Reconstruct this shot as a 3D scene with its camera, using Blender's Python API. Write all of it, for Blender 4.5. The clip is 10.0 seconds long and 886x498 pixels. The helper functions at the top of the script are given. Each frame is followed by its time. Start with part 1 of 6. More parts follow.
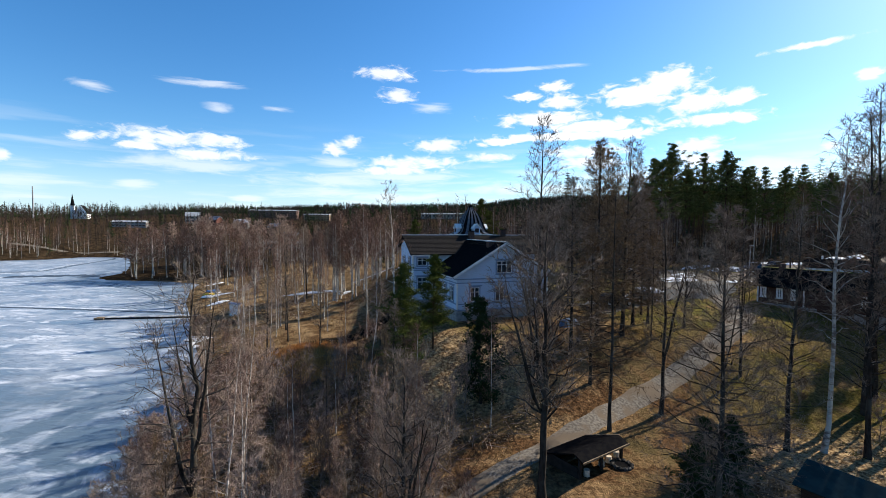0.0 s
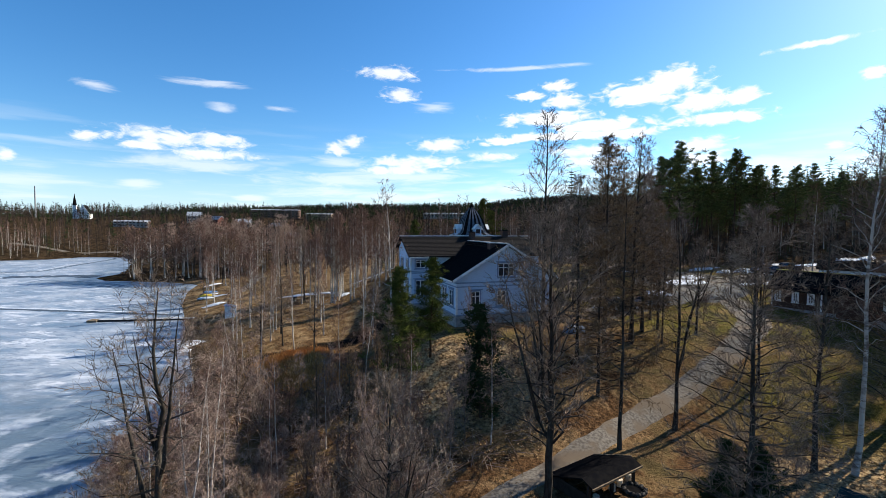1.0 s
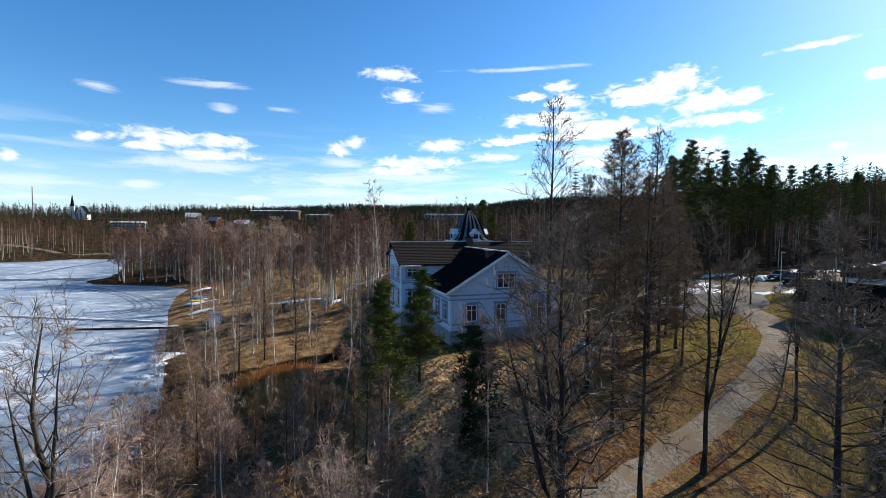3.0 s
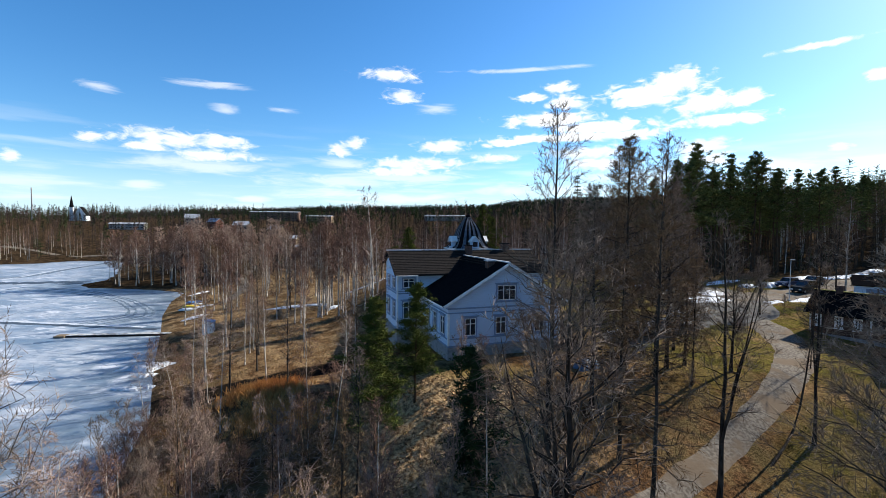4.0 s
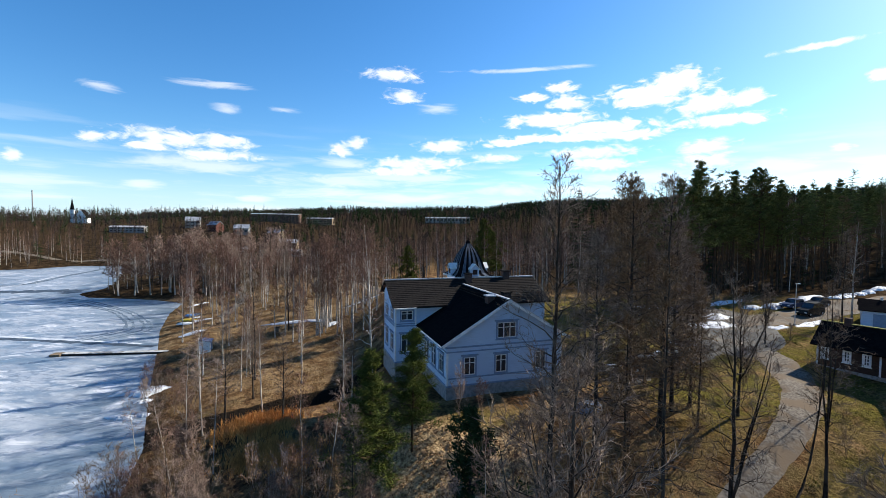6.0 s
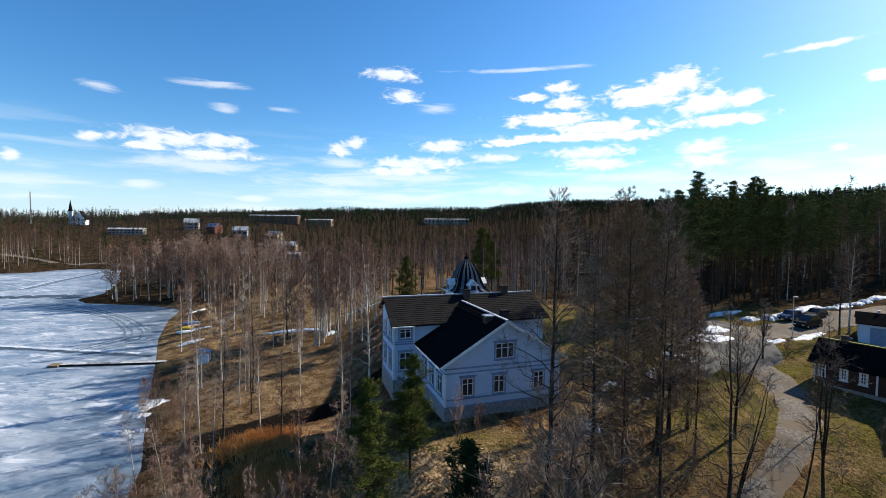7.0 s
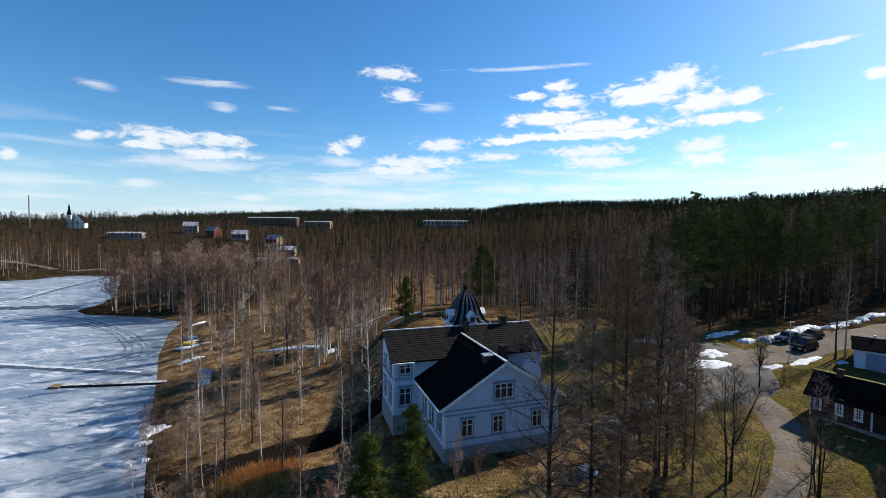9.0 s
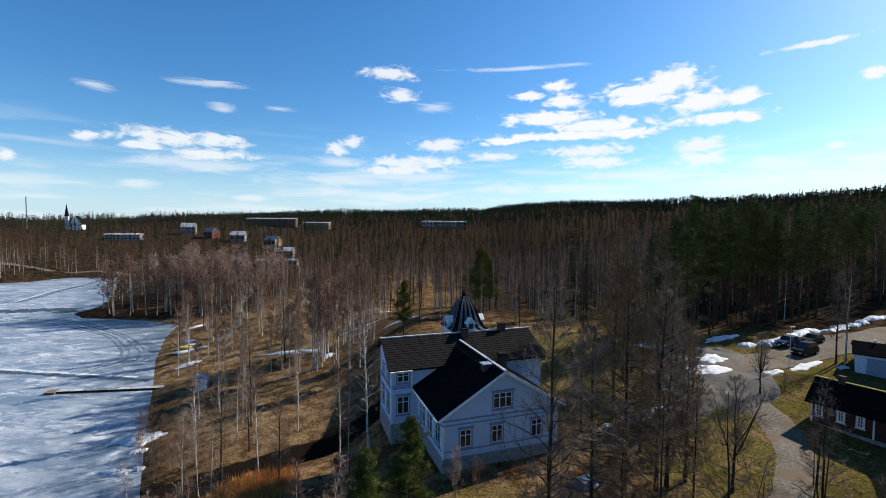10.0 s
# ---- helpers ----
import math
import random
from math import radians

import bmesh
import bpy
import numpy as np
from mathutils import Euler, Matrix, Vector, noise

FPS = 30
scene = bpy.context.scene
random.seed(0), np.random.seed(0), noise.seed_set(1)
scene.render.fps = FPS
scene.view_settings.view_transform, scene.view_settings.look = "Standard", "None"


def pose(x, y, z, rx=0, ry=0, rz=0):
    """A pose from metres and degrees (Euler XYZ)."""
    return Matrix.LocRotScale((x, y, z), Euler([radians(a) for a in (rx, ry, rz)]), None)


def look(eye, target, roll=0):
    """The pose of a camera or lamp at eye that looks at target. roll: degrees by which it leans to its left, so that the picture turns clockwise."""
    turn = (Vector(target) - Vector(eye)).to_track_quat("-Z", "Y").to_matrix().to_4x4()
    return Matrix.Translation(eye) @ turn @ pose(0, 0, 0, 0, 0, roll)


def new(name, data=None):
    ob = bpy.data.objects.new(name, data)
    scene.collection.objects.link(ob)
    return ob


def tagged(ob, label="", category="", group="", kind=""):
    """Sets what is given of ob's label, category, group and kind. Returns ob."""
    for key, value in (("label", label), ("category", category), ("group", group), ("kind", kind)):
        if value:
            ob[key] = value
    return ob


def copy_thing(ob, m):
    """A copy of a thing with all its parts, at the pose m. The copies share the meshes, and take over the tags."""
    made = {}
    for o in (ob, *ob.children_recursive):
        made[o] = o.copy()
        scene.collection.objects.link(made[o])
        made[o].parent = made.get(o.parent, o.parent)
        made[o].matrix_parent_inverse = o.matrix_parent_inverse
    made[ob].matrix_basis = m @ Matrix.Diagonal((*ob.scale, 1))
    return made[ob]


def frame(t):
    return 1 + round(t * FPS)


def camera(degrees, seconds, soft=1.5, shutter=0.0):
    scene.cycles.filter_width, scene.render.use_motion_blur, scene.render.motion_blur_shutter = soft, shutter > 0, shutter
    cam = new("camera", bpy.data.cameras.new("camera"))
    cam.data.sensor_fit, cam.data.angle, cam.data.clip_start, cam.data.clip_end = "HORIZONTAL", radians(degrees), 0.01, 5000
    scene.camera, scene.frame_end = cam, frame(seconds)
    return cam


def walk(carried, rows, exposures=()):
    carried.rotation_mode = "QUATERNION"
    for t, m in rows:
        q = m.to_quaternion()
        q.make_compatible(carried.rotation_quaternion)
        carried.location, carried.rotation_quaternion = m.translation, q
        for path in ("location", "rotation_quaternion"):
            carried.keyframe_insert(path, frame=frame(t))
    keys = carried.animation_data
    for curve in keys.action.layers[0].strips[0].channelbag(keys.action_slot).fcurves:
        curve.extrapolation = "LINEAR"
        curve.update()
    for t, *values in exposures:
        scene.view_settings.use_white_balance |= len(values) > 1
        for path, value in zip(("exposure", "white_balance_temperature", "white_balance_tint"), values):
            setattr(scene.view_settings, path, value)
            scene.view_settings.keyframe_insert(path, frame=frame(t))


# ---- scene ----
cam = camera(90.0, 10.0, soft=0.75)
PATH = [
    (0, (1.345, 1.992, 19.462), (1.231, 3.986, 19.368), 0.4),
    (0.5, (1.465, 3.124, 19.498), (1.343, 5.118, 19.403), 0.4),
    (1, (1.617, 4.472, 19.621), (1.491, 6.466, 19.525), 0.4),
    (1.5, (1.78, 5.752, 19.753), (1.654, 7.745, 19.657), 0.4),
    (2, (1.932, 6.94, 19.837), (1.805, 8.933, 19.741), 0.4),
    (2.5, (2.075, 8.245, 19.936), (1.945, 10.238, 19.841), 0.4),
    (4, (2.313, 11.579, 21.031), (2.178, 13.572, 20.941), 0.5),
    (4.5, (2.395, 12.209, 21.645), (2.262, 14.202, 21.555), 0.5),
    (5, (2.389, 12.512, 22.533), (2.255, 14.505, 22.443), 0.6),
    (5.5, (2.393, 12.669, 23.453), (2.252, 14.662, 23.363), 0.6),
    (7, (2.467, 12.801, 26.388), (2.332, 14.795, 26.297), 0.6),
    (7.5, (2.501, 12.786, 27.406), (2.366, 14.779, 27.317), 0.6),
    (8, (2.465, 12.691, 28.422), (2.334, 14.685, 28.332), 0.5),
    (8.5, (2.407, 12.538, 29.429), (2.275, 14.532, 29.338), 0.5),
    (9, (2.415, 12.588, 30.487), (2.284, 14.582, 30.391), 0.5),
    (9.5, (2.426, 12.815, 31.086), (2.298, 14.809, 30.989), 0.4),
    (10, (2.462, 13.124, 31.205), (2.336, 15.117, 31.109), 0.4),
]
walk(cam, [(t, look(eye, target, roll)) for t, eye, target, roll in PATH], [(0, 1.1), (2.5, 1.1), (5, 1.2), (7.5, 1.0), (10, 0.86)])

# ---- light ----
SUN_AZ, SUN_EL = 55.0, 31.0
world = bpy.data.worlds.new("sky")
scene.world = world
world.use_nodes = True


def build_sky(nt):
    nt.nodes.clear()
    N, L = nt.nodes.new, nt.links.new

    def m(op, a, b=None, c=None):
        n = N("ShaderNodeMath")
        n.operation = op
        for i, v in enumerate((a, b, c)):
            if v is None:
                continue
            if isinstance(v, (int, float)):
                n.inputs[i].default_value = v
            else:
                L(v, n.inputs[i])
        return n.outputs[0]

    sky = N("ShaderNodeTexSky")
    sky.sky_type = "NISHITA"
    sky.sun_disc = False
    sky.sun_elevation = radians(SUN_EL)
    sky.sun_rotation = radians(SUN_AZ)
    sky.altitude = 0
    sky.air_density, sky.dust_density, sky.ozone_density = 1.0, 0.35, 4.0
    tc = N("ShaderNodeTexCoord")
    sep = N("ShaderNodeSeparateXYZ")
    L(tc.outputs["Generated"], sep.inputs[0])
    az = m("MULTIPLY", m("ARCTAN2", sep.outputs[0], sep.outputs[1]), 57.2958)
    el = m("MULTIPLY", m("ARCSINE", sep.outputs[2]), 57.2958)
    comb = N("ShaderNodeCombineXYZ")
    L(az, comb.inputs[0]), L(el, comb.inputs[1])
    # the edges wander with two sizes of noise
    def cloud_noise(scale, stretch, detail):
        mp = N("ShaderNodeMapping")
        mp.inputs["Scale"].default_value = stretch
        L(comb.outputs[0], mp.inputs[0])
        nz = N("ShaderNodeTexNoise")
        nz.inputs["Scale"].default_value = scale
        nz.inputs["Detail"].default_value = detail
        nz.inputs["Roughness"].default_value = 0.6
        nz.inputs["Distortion"].default_value = 0.6
        L(mp.outputs[0], nz.inputs["Vector"])
        return m("SUBTRACT", nz.outputs["Fac"], 0.5)

    rag = cloud_noise(0.75, (0.7, 1.5, 1), 8)
    wisp = cloud_noise(0.5, (0.35, 1.9, 1), 7)

    def bank(clouds):
        best = None
        for a, e, w, h in clouds:
            sub = N("ShaderNodeVectorMath")
            sub.operation = "SUBTRACT"
            L(comb.outputs[0], sub.inputs[0])
            sub.inputs[1].default_value = (a, e, 0)
            mul = N("ShaderNodeVectorMath")
            mul.operation = "MULTIPLY"
            L(sub.outputs[0], mul.inputs[0])
            mul.inputs[1].default_value = (1 / w, 1 / h, 0)
            ln = N("ShaderNodeVectorMath")
            ln.operation = "LENGTH"
            L(mul.outputs[0], ln.inputs[0])
            best = ln.outputs["Value"] if best is None else m("MINIMUM", best, ln.outputs["Value"])
        return best

    def cover(clouds, noise, rough, soft, most):
        edge = m("ADD", m("SUBTRACT", 1.3, bank(clouds)), m("MULTIPLY", noise, rough))
        return m("MULTIPLY", N_clamp(nt, edge, 0.0, soft), most)

    dens = cover(CUMULUS, rag, 2.7, 0.75, 0.98)
    dens = m("MAXIMUM", dens, cover(FAIRWEATHER, rag, 2.8, 0.9, 0.85))
    dens = m("MAXIMUM", dens, cover(VEILS, wisp, 3.0, 1.2, 0.55))
    # thin low haze streaks near the horizon
    mp2 = N("ShaderNodeMapping")
    mp2.inputs["Scale"].default_value = (0.10, 0.9, 1)
    L(comb.outputs[0], mp2.inputs[0])
    nz2 = N("ShaderNodeTexNoise")
    nz2.inputs["Scale"].default_value = 0.9
    nz2.inputs["Detail"].default_value = 5
    L(mp2.outputs[0], nz2.inputs["Vector"])
    low = m("MULTIPLY", N_clamp(nt, nz2.outputs["Fac"], 0.47, 0.7), N_clamp(nt, el, 13.0, 4.5))
    dens = m("MAXIMUM", dens, m("MULTIPLY", low, 0.45))
    mix = N("ShaderNodeMix")
    mix.data_type = "RGBA"
    L(dens, mix.inputs[0])
    hs = N("ShaderNodeHueSaturation")
    hs.inputs["Saturation"].default_value = 1.24
    L(sky.outputs[0], hs.inputs["Color"])
    tint = N("ShaderNodeMix")
    tint.data_type, tint.blend_type = "RGBA", "MULTIPLY"
    tint.inputs[0].default_value = 1.0
    tint.inputs[7].default_value = (0.89, 1.01, 1.065, 1)
    L(hs.outputs[0], tint.inputs[6])
    # pale haze over the horizon
    hz = N("ShaderNodeMix")
    hz.data_type = "RGBA"
    L(m("MULTIPLY", N_clamp(nt, el, 9.0, -1.0), 0.75), hz.inputs[0])
    L(tint.outputs[2], hz.inputs[6])
    hz.inputs[7].default_value = (4.2, 5.6, 7.0, 1)
    L(hz.outputs[2], mix.inputs[6])
    mix.inputs[7].default_value = (*CLOUD_RGB, 1)
    bg = N("ShaderNodeBackground")
    bg.inputs[1].default_value = SKY_STRENGTH
    L(mix.outputs[2], bg.inputs[0])
    out = N("ShaderNodeOutputWorld")
    L(bg.outputs[0], out.inputs[0])


def N_clamp(nt, sock, lo, hi):
    n = nt.nodes.new("ShaderNodeMapRange")
    n.interpolation_type = "SMOOTHSTEP"
    n.inputs[1].default_value, n.inputs[2].default_value = (lo, hi)
    if lo > hi:
        n.inputs[1].default_value, n.inputs[2].default_value = (hi, lo)
        n.inputs[3].default_value, n.inputs[4].default_value = (1, 0)
    nt.links.new(sock, n.inputs[0])
    return n.outputs[0]


SKY_STRENGTH = 0.08
CLOUD_RGB = (6.6, 6.75, 6.9)
# cloud banks: azimuth, elevation, half width, half height in degrees
CUMULUS = [
    (23.5, 16.5, 2.6, 1.2), (20.9, 15.7, 5.1, 1.0), (26.1, 13.8, 3.0, 1.1), (19.8, 14.9, 3.8, 0.7), (30.0, 13.8, 1.6, 0.8), (27.5, 12.0, 4.7, 0.6), (30.8, 11.7, 1.2, 0.5), (10.4, 17.1, 2.2, 0.5),
    (7.0, 16.1, 1.9, 0.5), (11.3, 15.3, 2.3, 0.8), (9.5, 13.4, 5.8, 0.8), (15.5, 12.3, 5.5, 0.8), (18.6, 11.2, 4.2, 0.6), (11.5, 11.3, 8.0, 0.5), (3.6, 10.9, 2.7, 0.5), (40.1, 14.2, 0.8, 0.5),
]
FAIRWEATHER = [
    (14.2, 9.4, 5.0, 0.72), (15.2, 8.0, 4.2, 0.72), (26.5, 9.3, 2.4, 1.01), (26.3, 7.8, 3.0, 0.87), (37.6, 8.1, 1.0, 0.43), (-4.0, 10.4, 3.0, 0.87), (2.9, 9.0, 3.3, 0.58), (-10.5, 18.7, 3.5, 0.72),
    (-9.2, 16.3, 2.2, 0.72), (-15.4, 10.6, 1.5, 0.72), (-17.0, 9.6, 1.3, 0.87), (-35.1, 9.5, 5.0, 0.87), (-30.4, 9.7, 2.9, 0.72), (-37.7, 8.5, 2.4, 0.43), (-42.3, 8.8, 1.3, 0.58), (-31.0, 8.1, 4.4, 0.72),
    (-48.0, 6.5, 0.7, 0.58), (-7.2, 8.2, 5.7, 0.87), (-9.4, 7.2, 4.7, 0.72), (35.6, 17.7, 3.7, 0.29),
]
VEILS = [
    (-33.3, 6.9, 7.5, 0.94), (-16.8, 5.8, 11.2, 0.81), (-8.3, 6.5, 8.7, 0.81), (-16.5, 8.0, 3.4, 0.94), (-18.2, 4.3, 6.7, 0.68), (-9.8, 3.9, 8.7, 0.68), (4.7, 5.0, 4.7, 0.81), (-38.3, 4.4, 1.7, 0.54),
    (-29.8, 13.2, 1.4, 0.54), (-31.1, 15.7, 3.9, 0.41), (-4.8, 15.0, 2.6, 0.54), (-23.7, 13.8, 2.0, 0.41), (6.6, 19.2, 7.3, 0.27), (-41.3, 13.9, 1.8, 0.41), (20.0, 6.3, 8.0, 0.94), (33.3, 6.8, 4.6, 0.94),
    (29.5, 5.0, 8.4, 0.81), (-27.3, 3.3, 2.0, 0.41), (12.3, 4.9, 6.6, 0.81), (40.2, 6.2, 2.5, 0.94),
]
build_sky(world.node_tree)
sun = new("sun", bpy.data.lights.new("sun", "SUN"))
sun.data.energy, sun.data.angle, sun.data.color = 5.0, radians(0.53), (1.0, 0.93, 0.82)
sun.matrix_world = look((120 * math.sin(radians(SUN_AZ)), 120 * math.cos(radians(SUN_AZ)), 120 * math.tan(radians(SUN_EL))), (0, 0, 0))

# ---- ground form ----
LAKE = [(-10, -80), (-15, 0), (-21, 30), (-26.5, 45), (-33, 57.5), (-39.5, 66.5), (-47, 77), (-60, 96), (-70, 110), (-82, 130), (-89, 146), (-102, 151), (-128, 153),
        (-138, 160), (-138, 170), (-150, 190), (-167, 213), (-206, 262), (-240, 261), (-239, 238), (-262, 222), (-420, 214), (-700, 150), (-700, -80)]


def sstep(a, b, v):
    s = np.clip((v - a) / (b - a), 0, 1)
    return s * s * (3 - 2 * s)


def lake_distance(x, y):
    """Signed distance to the shore: positive on land."""
    x, y = np.asarray(x, float), np.asarray(y, float)
    best, inside = np.full(x.shape, 1e9), np.zeros(x.shape, bool)
    for (ax, ay), (bx, by) in zip(LAKE, LAKE[1:] + LAKE[:1]):
        dx, dy = bx - ax, by - ay
        s = np.clip(((x - ax) * dx + (y - ay) * dy) / (dx * dx + dy * dy), 0, 1)
        best = np.minimum(best, np.hypot(x - ax - s * dx, y - ay - s * dy))
        cross = (ay > y) != (by > y)
        inside ^= cross & (x < (bx - ax) * (y - ay) / ((by - ay) if by != ay else 1e-9) + ax)
    return np.where(inside, -best, best)


def bumps(x, y, s, k):
    return np.sin(x / s + 1.3 * k) * np.cos(y / s * 1.13 + 0.7 * k) + 0.6 * np.sin((x + y) / s * 1.7 + k)


# ditch line; the ground colour blackens its bed to stand in for shadow
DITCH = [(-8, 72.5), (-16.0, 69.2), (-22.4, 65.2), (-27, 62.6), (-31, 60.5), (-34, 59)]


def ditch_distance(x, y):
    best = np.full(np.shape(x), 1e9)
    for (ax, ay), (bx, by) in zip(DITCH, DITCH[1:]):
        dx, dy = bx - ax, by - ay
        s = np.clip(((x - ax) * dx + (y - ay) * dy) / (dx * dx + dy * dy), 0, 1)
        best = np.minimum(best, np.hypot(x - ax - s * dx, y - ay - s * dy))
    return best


def ground_z(x, y):
    """Height of the ground over the lake's ice."""
    x, y = np.asarray(x, float), np.asarray(y, float)
    d = lake_distance(x, y)
    bank = 0.35 * sstep(-0.5, 1.5, d) + 1.1 * sstep(0, 10, d) + 2.6 * sstep(4, 34, d)
    knoll = sstep(-13 - 0.25 * np.maximum(y - 60, 0), -1, x + 0.10 * (y - 52)) * sstep(33, 50, y - 0.22 * np.maximum(x - 8, 0)) * (1 - sstep(112, 165, y) * sstep(70, 20, x))
    plateau = 5.0 + 0.075 * np.clip(y - 56, 0, 40) - 0.02 * np.clip(y - 130, 0, 150)
    far = np.hypot(x, y)
    q = x / np.maximum(far, 1)
    main = np.interp(q, [-1, -0.72, -0.45, -0.1, 0.0, 0.15, 0.3, 0.5, 0.68, 1], [0, 1, 30, 53, 57, 57, 51, 54, 64, 70])
    hills = main * sstep(330, 1000, far) + 24 * sstep(300, 620, far) * sstep(0.2, -0.9, q)
    hills = hills + (6 + 10 * sstep(60, 220, x)) * sstep(105, 230, y + 0.25 * x) * sstep(25, 110, x)
    z = bank + knoll * plateau * sstep(0, 22, d) + hills * sstep(0, 60, d)
    z = z + 0.10 * bumps(x, y, 3.1, 1) * sstep(2, 12, d) + 0.25 * bumps(x, y, 11.0, 2) * sstep(4, 20, d) + 2.0 * bumps(x, y, 90.0, 3) * sstep(220, 420, far) * sstep(0, 60, d)
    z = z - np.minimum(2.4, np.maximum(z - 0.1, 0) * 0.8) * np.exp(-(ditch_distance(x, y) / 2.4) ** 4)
    z = z + 1.1 * np.exp(-(((x + 18.5) / 6) ** 2 + ((y - 58.5) / 4) ** 2))
    return np.where(d < 0, 0.05 + np.maximum(0.25 * d, -1.2), z)


def gz(x, y):
    return float(ground_z(np.array([x]), np.array([y]))[0])


# ---- materials ----
def material(name, base, rough=0.8, metal=0.0, spec=0.3):
    mat = bpy.data.materials.new(name)
    mat.use_nodes = True
    b = mat.node_tree.nodes["Principled BSDF"]
    b.inputs["Base Color"].default_value = (*base, 1)
    b.inputs["Roughness"].default_value = rough
    b.inputs["Metallic"].default_value = metal
    b.inputs["Specular IOR Level"].default_value = spec
    return mat


def varied(name, c1, c2, scale, rough=0.85, bump=0.0, c3=None, scale3=0.2, stretch=(1, 1, 1), dist=0.02, island=0.0, metal=0.0, spec=0.02):
    """Two tones by fine noise, a third by coarse noise, with relief."""
    mat = material(name, c1, rough, metal, spec)
    nt = mat.node_tree
    N, L = nt.nodes.new, nt.links.new
    b = nt.nodes["Principled BSDF"]
    geo = N("ShaderNodeNewGeometry")
    mp = N("ShaderNodeMapping")
    mp.inputs["Scale"].default_value = stretch
    L(geo.outputs["Position"], mp.inputs[0])
    nz = N("ShaderNodeTexNoise")
    nz.inputs["Scale"].default_value, nz.inputs["Detail"].default_value = scale, 6
    L(mp.outputs[0], nz.inputs["Vector"])
    ramp = N_clamp(nt, nz.outputs["Fac"], 0.35, 0.65)
    mix = N("ShaderNodeMix")
    mix.data_type = "RGBA"
    L(ramp, mix.inputs[0])
    mix.inputs[6].default_value, mix.inputs[7].default_value = (*c1, 1), (*c2, 1)
    col = mix.outputs[2]
    if c3:
        n3 = N("ShaderNodeTexNoise")
        n3.inputs["Scale"].default_value, n3.inputs["Detail"].default_value = scale3, 4
        L(geo.outputs["Position"], n3.inputs["Vector"])
        r3 = N_clamp(nt, n3.outputs["Fac"], 0.45, 0.62)
        m3 = N("ShaderNodeMix")
        m3.data_type = "RGBA"
        L(r3, m3.inputs[0]), L(col, m3.inputs[6])
        m3.inputs[7].default_value = (*c3, 1)
        col = m3.outputs[2]
    if island:
        hs = N("ShaderNodeHueSaturation")
        mr = N("ShaderNodeMapRange")
        L(geo.outputs["Random Per Island"], mr.inputs[0])
        mr.inputs[3].default_value, mr.inputs[4].default_value = 1 - island, 1 + island
        L(mr.outputs[0], hs.inputs["Value"]), L(col, hs.inputs["Color"])
        col = hs.outputs[0]
    L(col, b.inputs["Base Color"])
    if bump:
        bp = N("ShaderNodeBump")
        bp.inputs["Strength"].default_value, bp.inputs["Distance"].default_value = bump, dist
        L(nz.outputs["Fac"], bp.inputs["Height"]), L(bp.outputs[0], b.inputs["Normal"])
    return mat


M_BIRCH = varied("birch_bark", (0.498, 0.455, 0.396), (0.147, 0.121, 0.104), 2.2, 0.8, 0.4, c3=(0.43, 0.396, 0.344), scale3=0.8, stretch=(1, 1, 2.2))
M_BARK = varied("grey_bark", (0.0462, 0.0381, 0.031), (0.0218, 0.0179, 0.0147), 9, 0.9, 0.6, c3=(0.0653, 0.0571, 0.0462), scale3=0.7, stretch=(1, 1, 0.25))
M_PINEBARK = varied("pine_bark", (0.0937, 0.055, 0.0315), (0.0382, 0.0301, 0.0237), 6, 0.9, 0.6, stretch=(1, 1, 0.3))
M_TWIG = varied("birch_twigs", (0.195, 0.118, 0.0862), (0.11, 0.0659, 0.0486), 1.5, 0.8, island=0.35)
M_TWIGGREY = varied("grey_twigs", (0.228, 0.175, 0.133), (0.119, 0.0875, 0.0648), 1.5, 0.85, island=0.35)
M_TWIGPALE = varied("pale_twigs", (0.309, 0.223, 0.176), (0.19, 0.131, 0.0991), 1.5, 0.85, island=0.3)
M_TWIGRED = varied("larch_twigs", (0.171, 0.111, 0.0608), (0.0948, 0.0606, 0.0347), 1.5, 0.85, island=0.35)
M_NEEDLE = varied("pine_needles", (0.0563, 0.0696, 0.0236), (0.114, 0.118, 0.0408), 1.2, 0.95, island=0.45, spec=0.0)
M_YOUNGNEEDLE = varied("young_pine_needles", (0.038, 0.051, 0.013), (0.0836, 0.0918, 0.023), 1.2, 0.95, island=0.45, spec=0.0)
M_SPRUCE = varied("spruce_needles", (0.0163, 0.0295, 0.0121), (0.0307, 0.0451, 0.0174), 1.2, 0.95, island=0.4, spec=0.0)
M_TWIGFAR = varied("far_twigs", (0.0749, 0.0505, 0.0393), (0.0384, 0.0266, 0.022), 0.05, 0.85, c3=(0.0275, 0.0249, 0.0266), scale3=0.017, island=0.4)
M_LEAF = varied("leaf_litter", (0.475, 0.32, 0.175), (0.206, 0.119, 0.0568), 2.0, 0.85, island=0.6)
M_DRY = varied("dry_grass", (0.288, 0.184, 0.08), (0.192, 0.112, 0.048), 0.8, 0.9, island=0.4)
M_REED = varied("orange_reed_grass", (0.56, 0.293, 0.0966), (0.365, 0.176, 0.059), 0.8, 0.9, island=0.35)
M_SNOW = varied("old_snow", (0.63, 0.648, 0.675), (0.45, 0.468, 0.495), 1.7, 0.6, 0.5, dist=0.1)
# white boards; the blue cast of skylit shade is put into this colour
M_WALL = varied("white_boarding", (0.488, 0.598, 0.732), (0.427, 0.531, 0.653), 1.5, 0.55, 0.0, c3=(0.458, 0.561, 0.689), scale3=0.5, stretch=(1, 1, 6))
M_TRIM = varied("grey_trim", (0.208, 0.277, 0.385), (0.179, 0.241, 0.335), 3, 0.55)
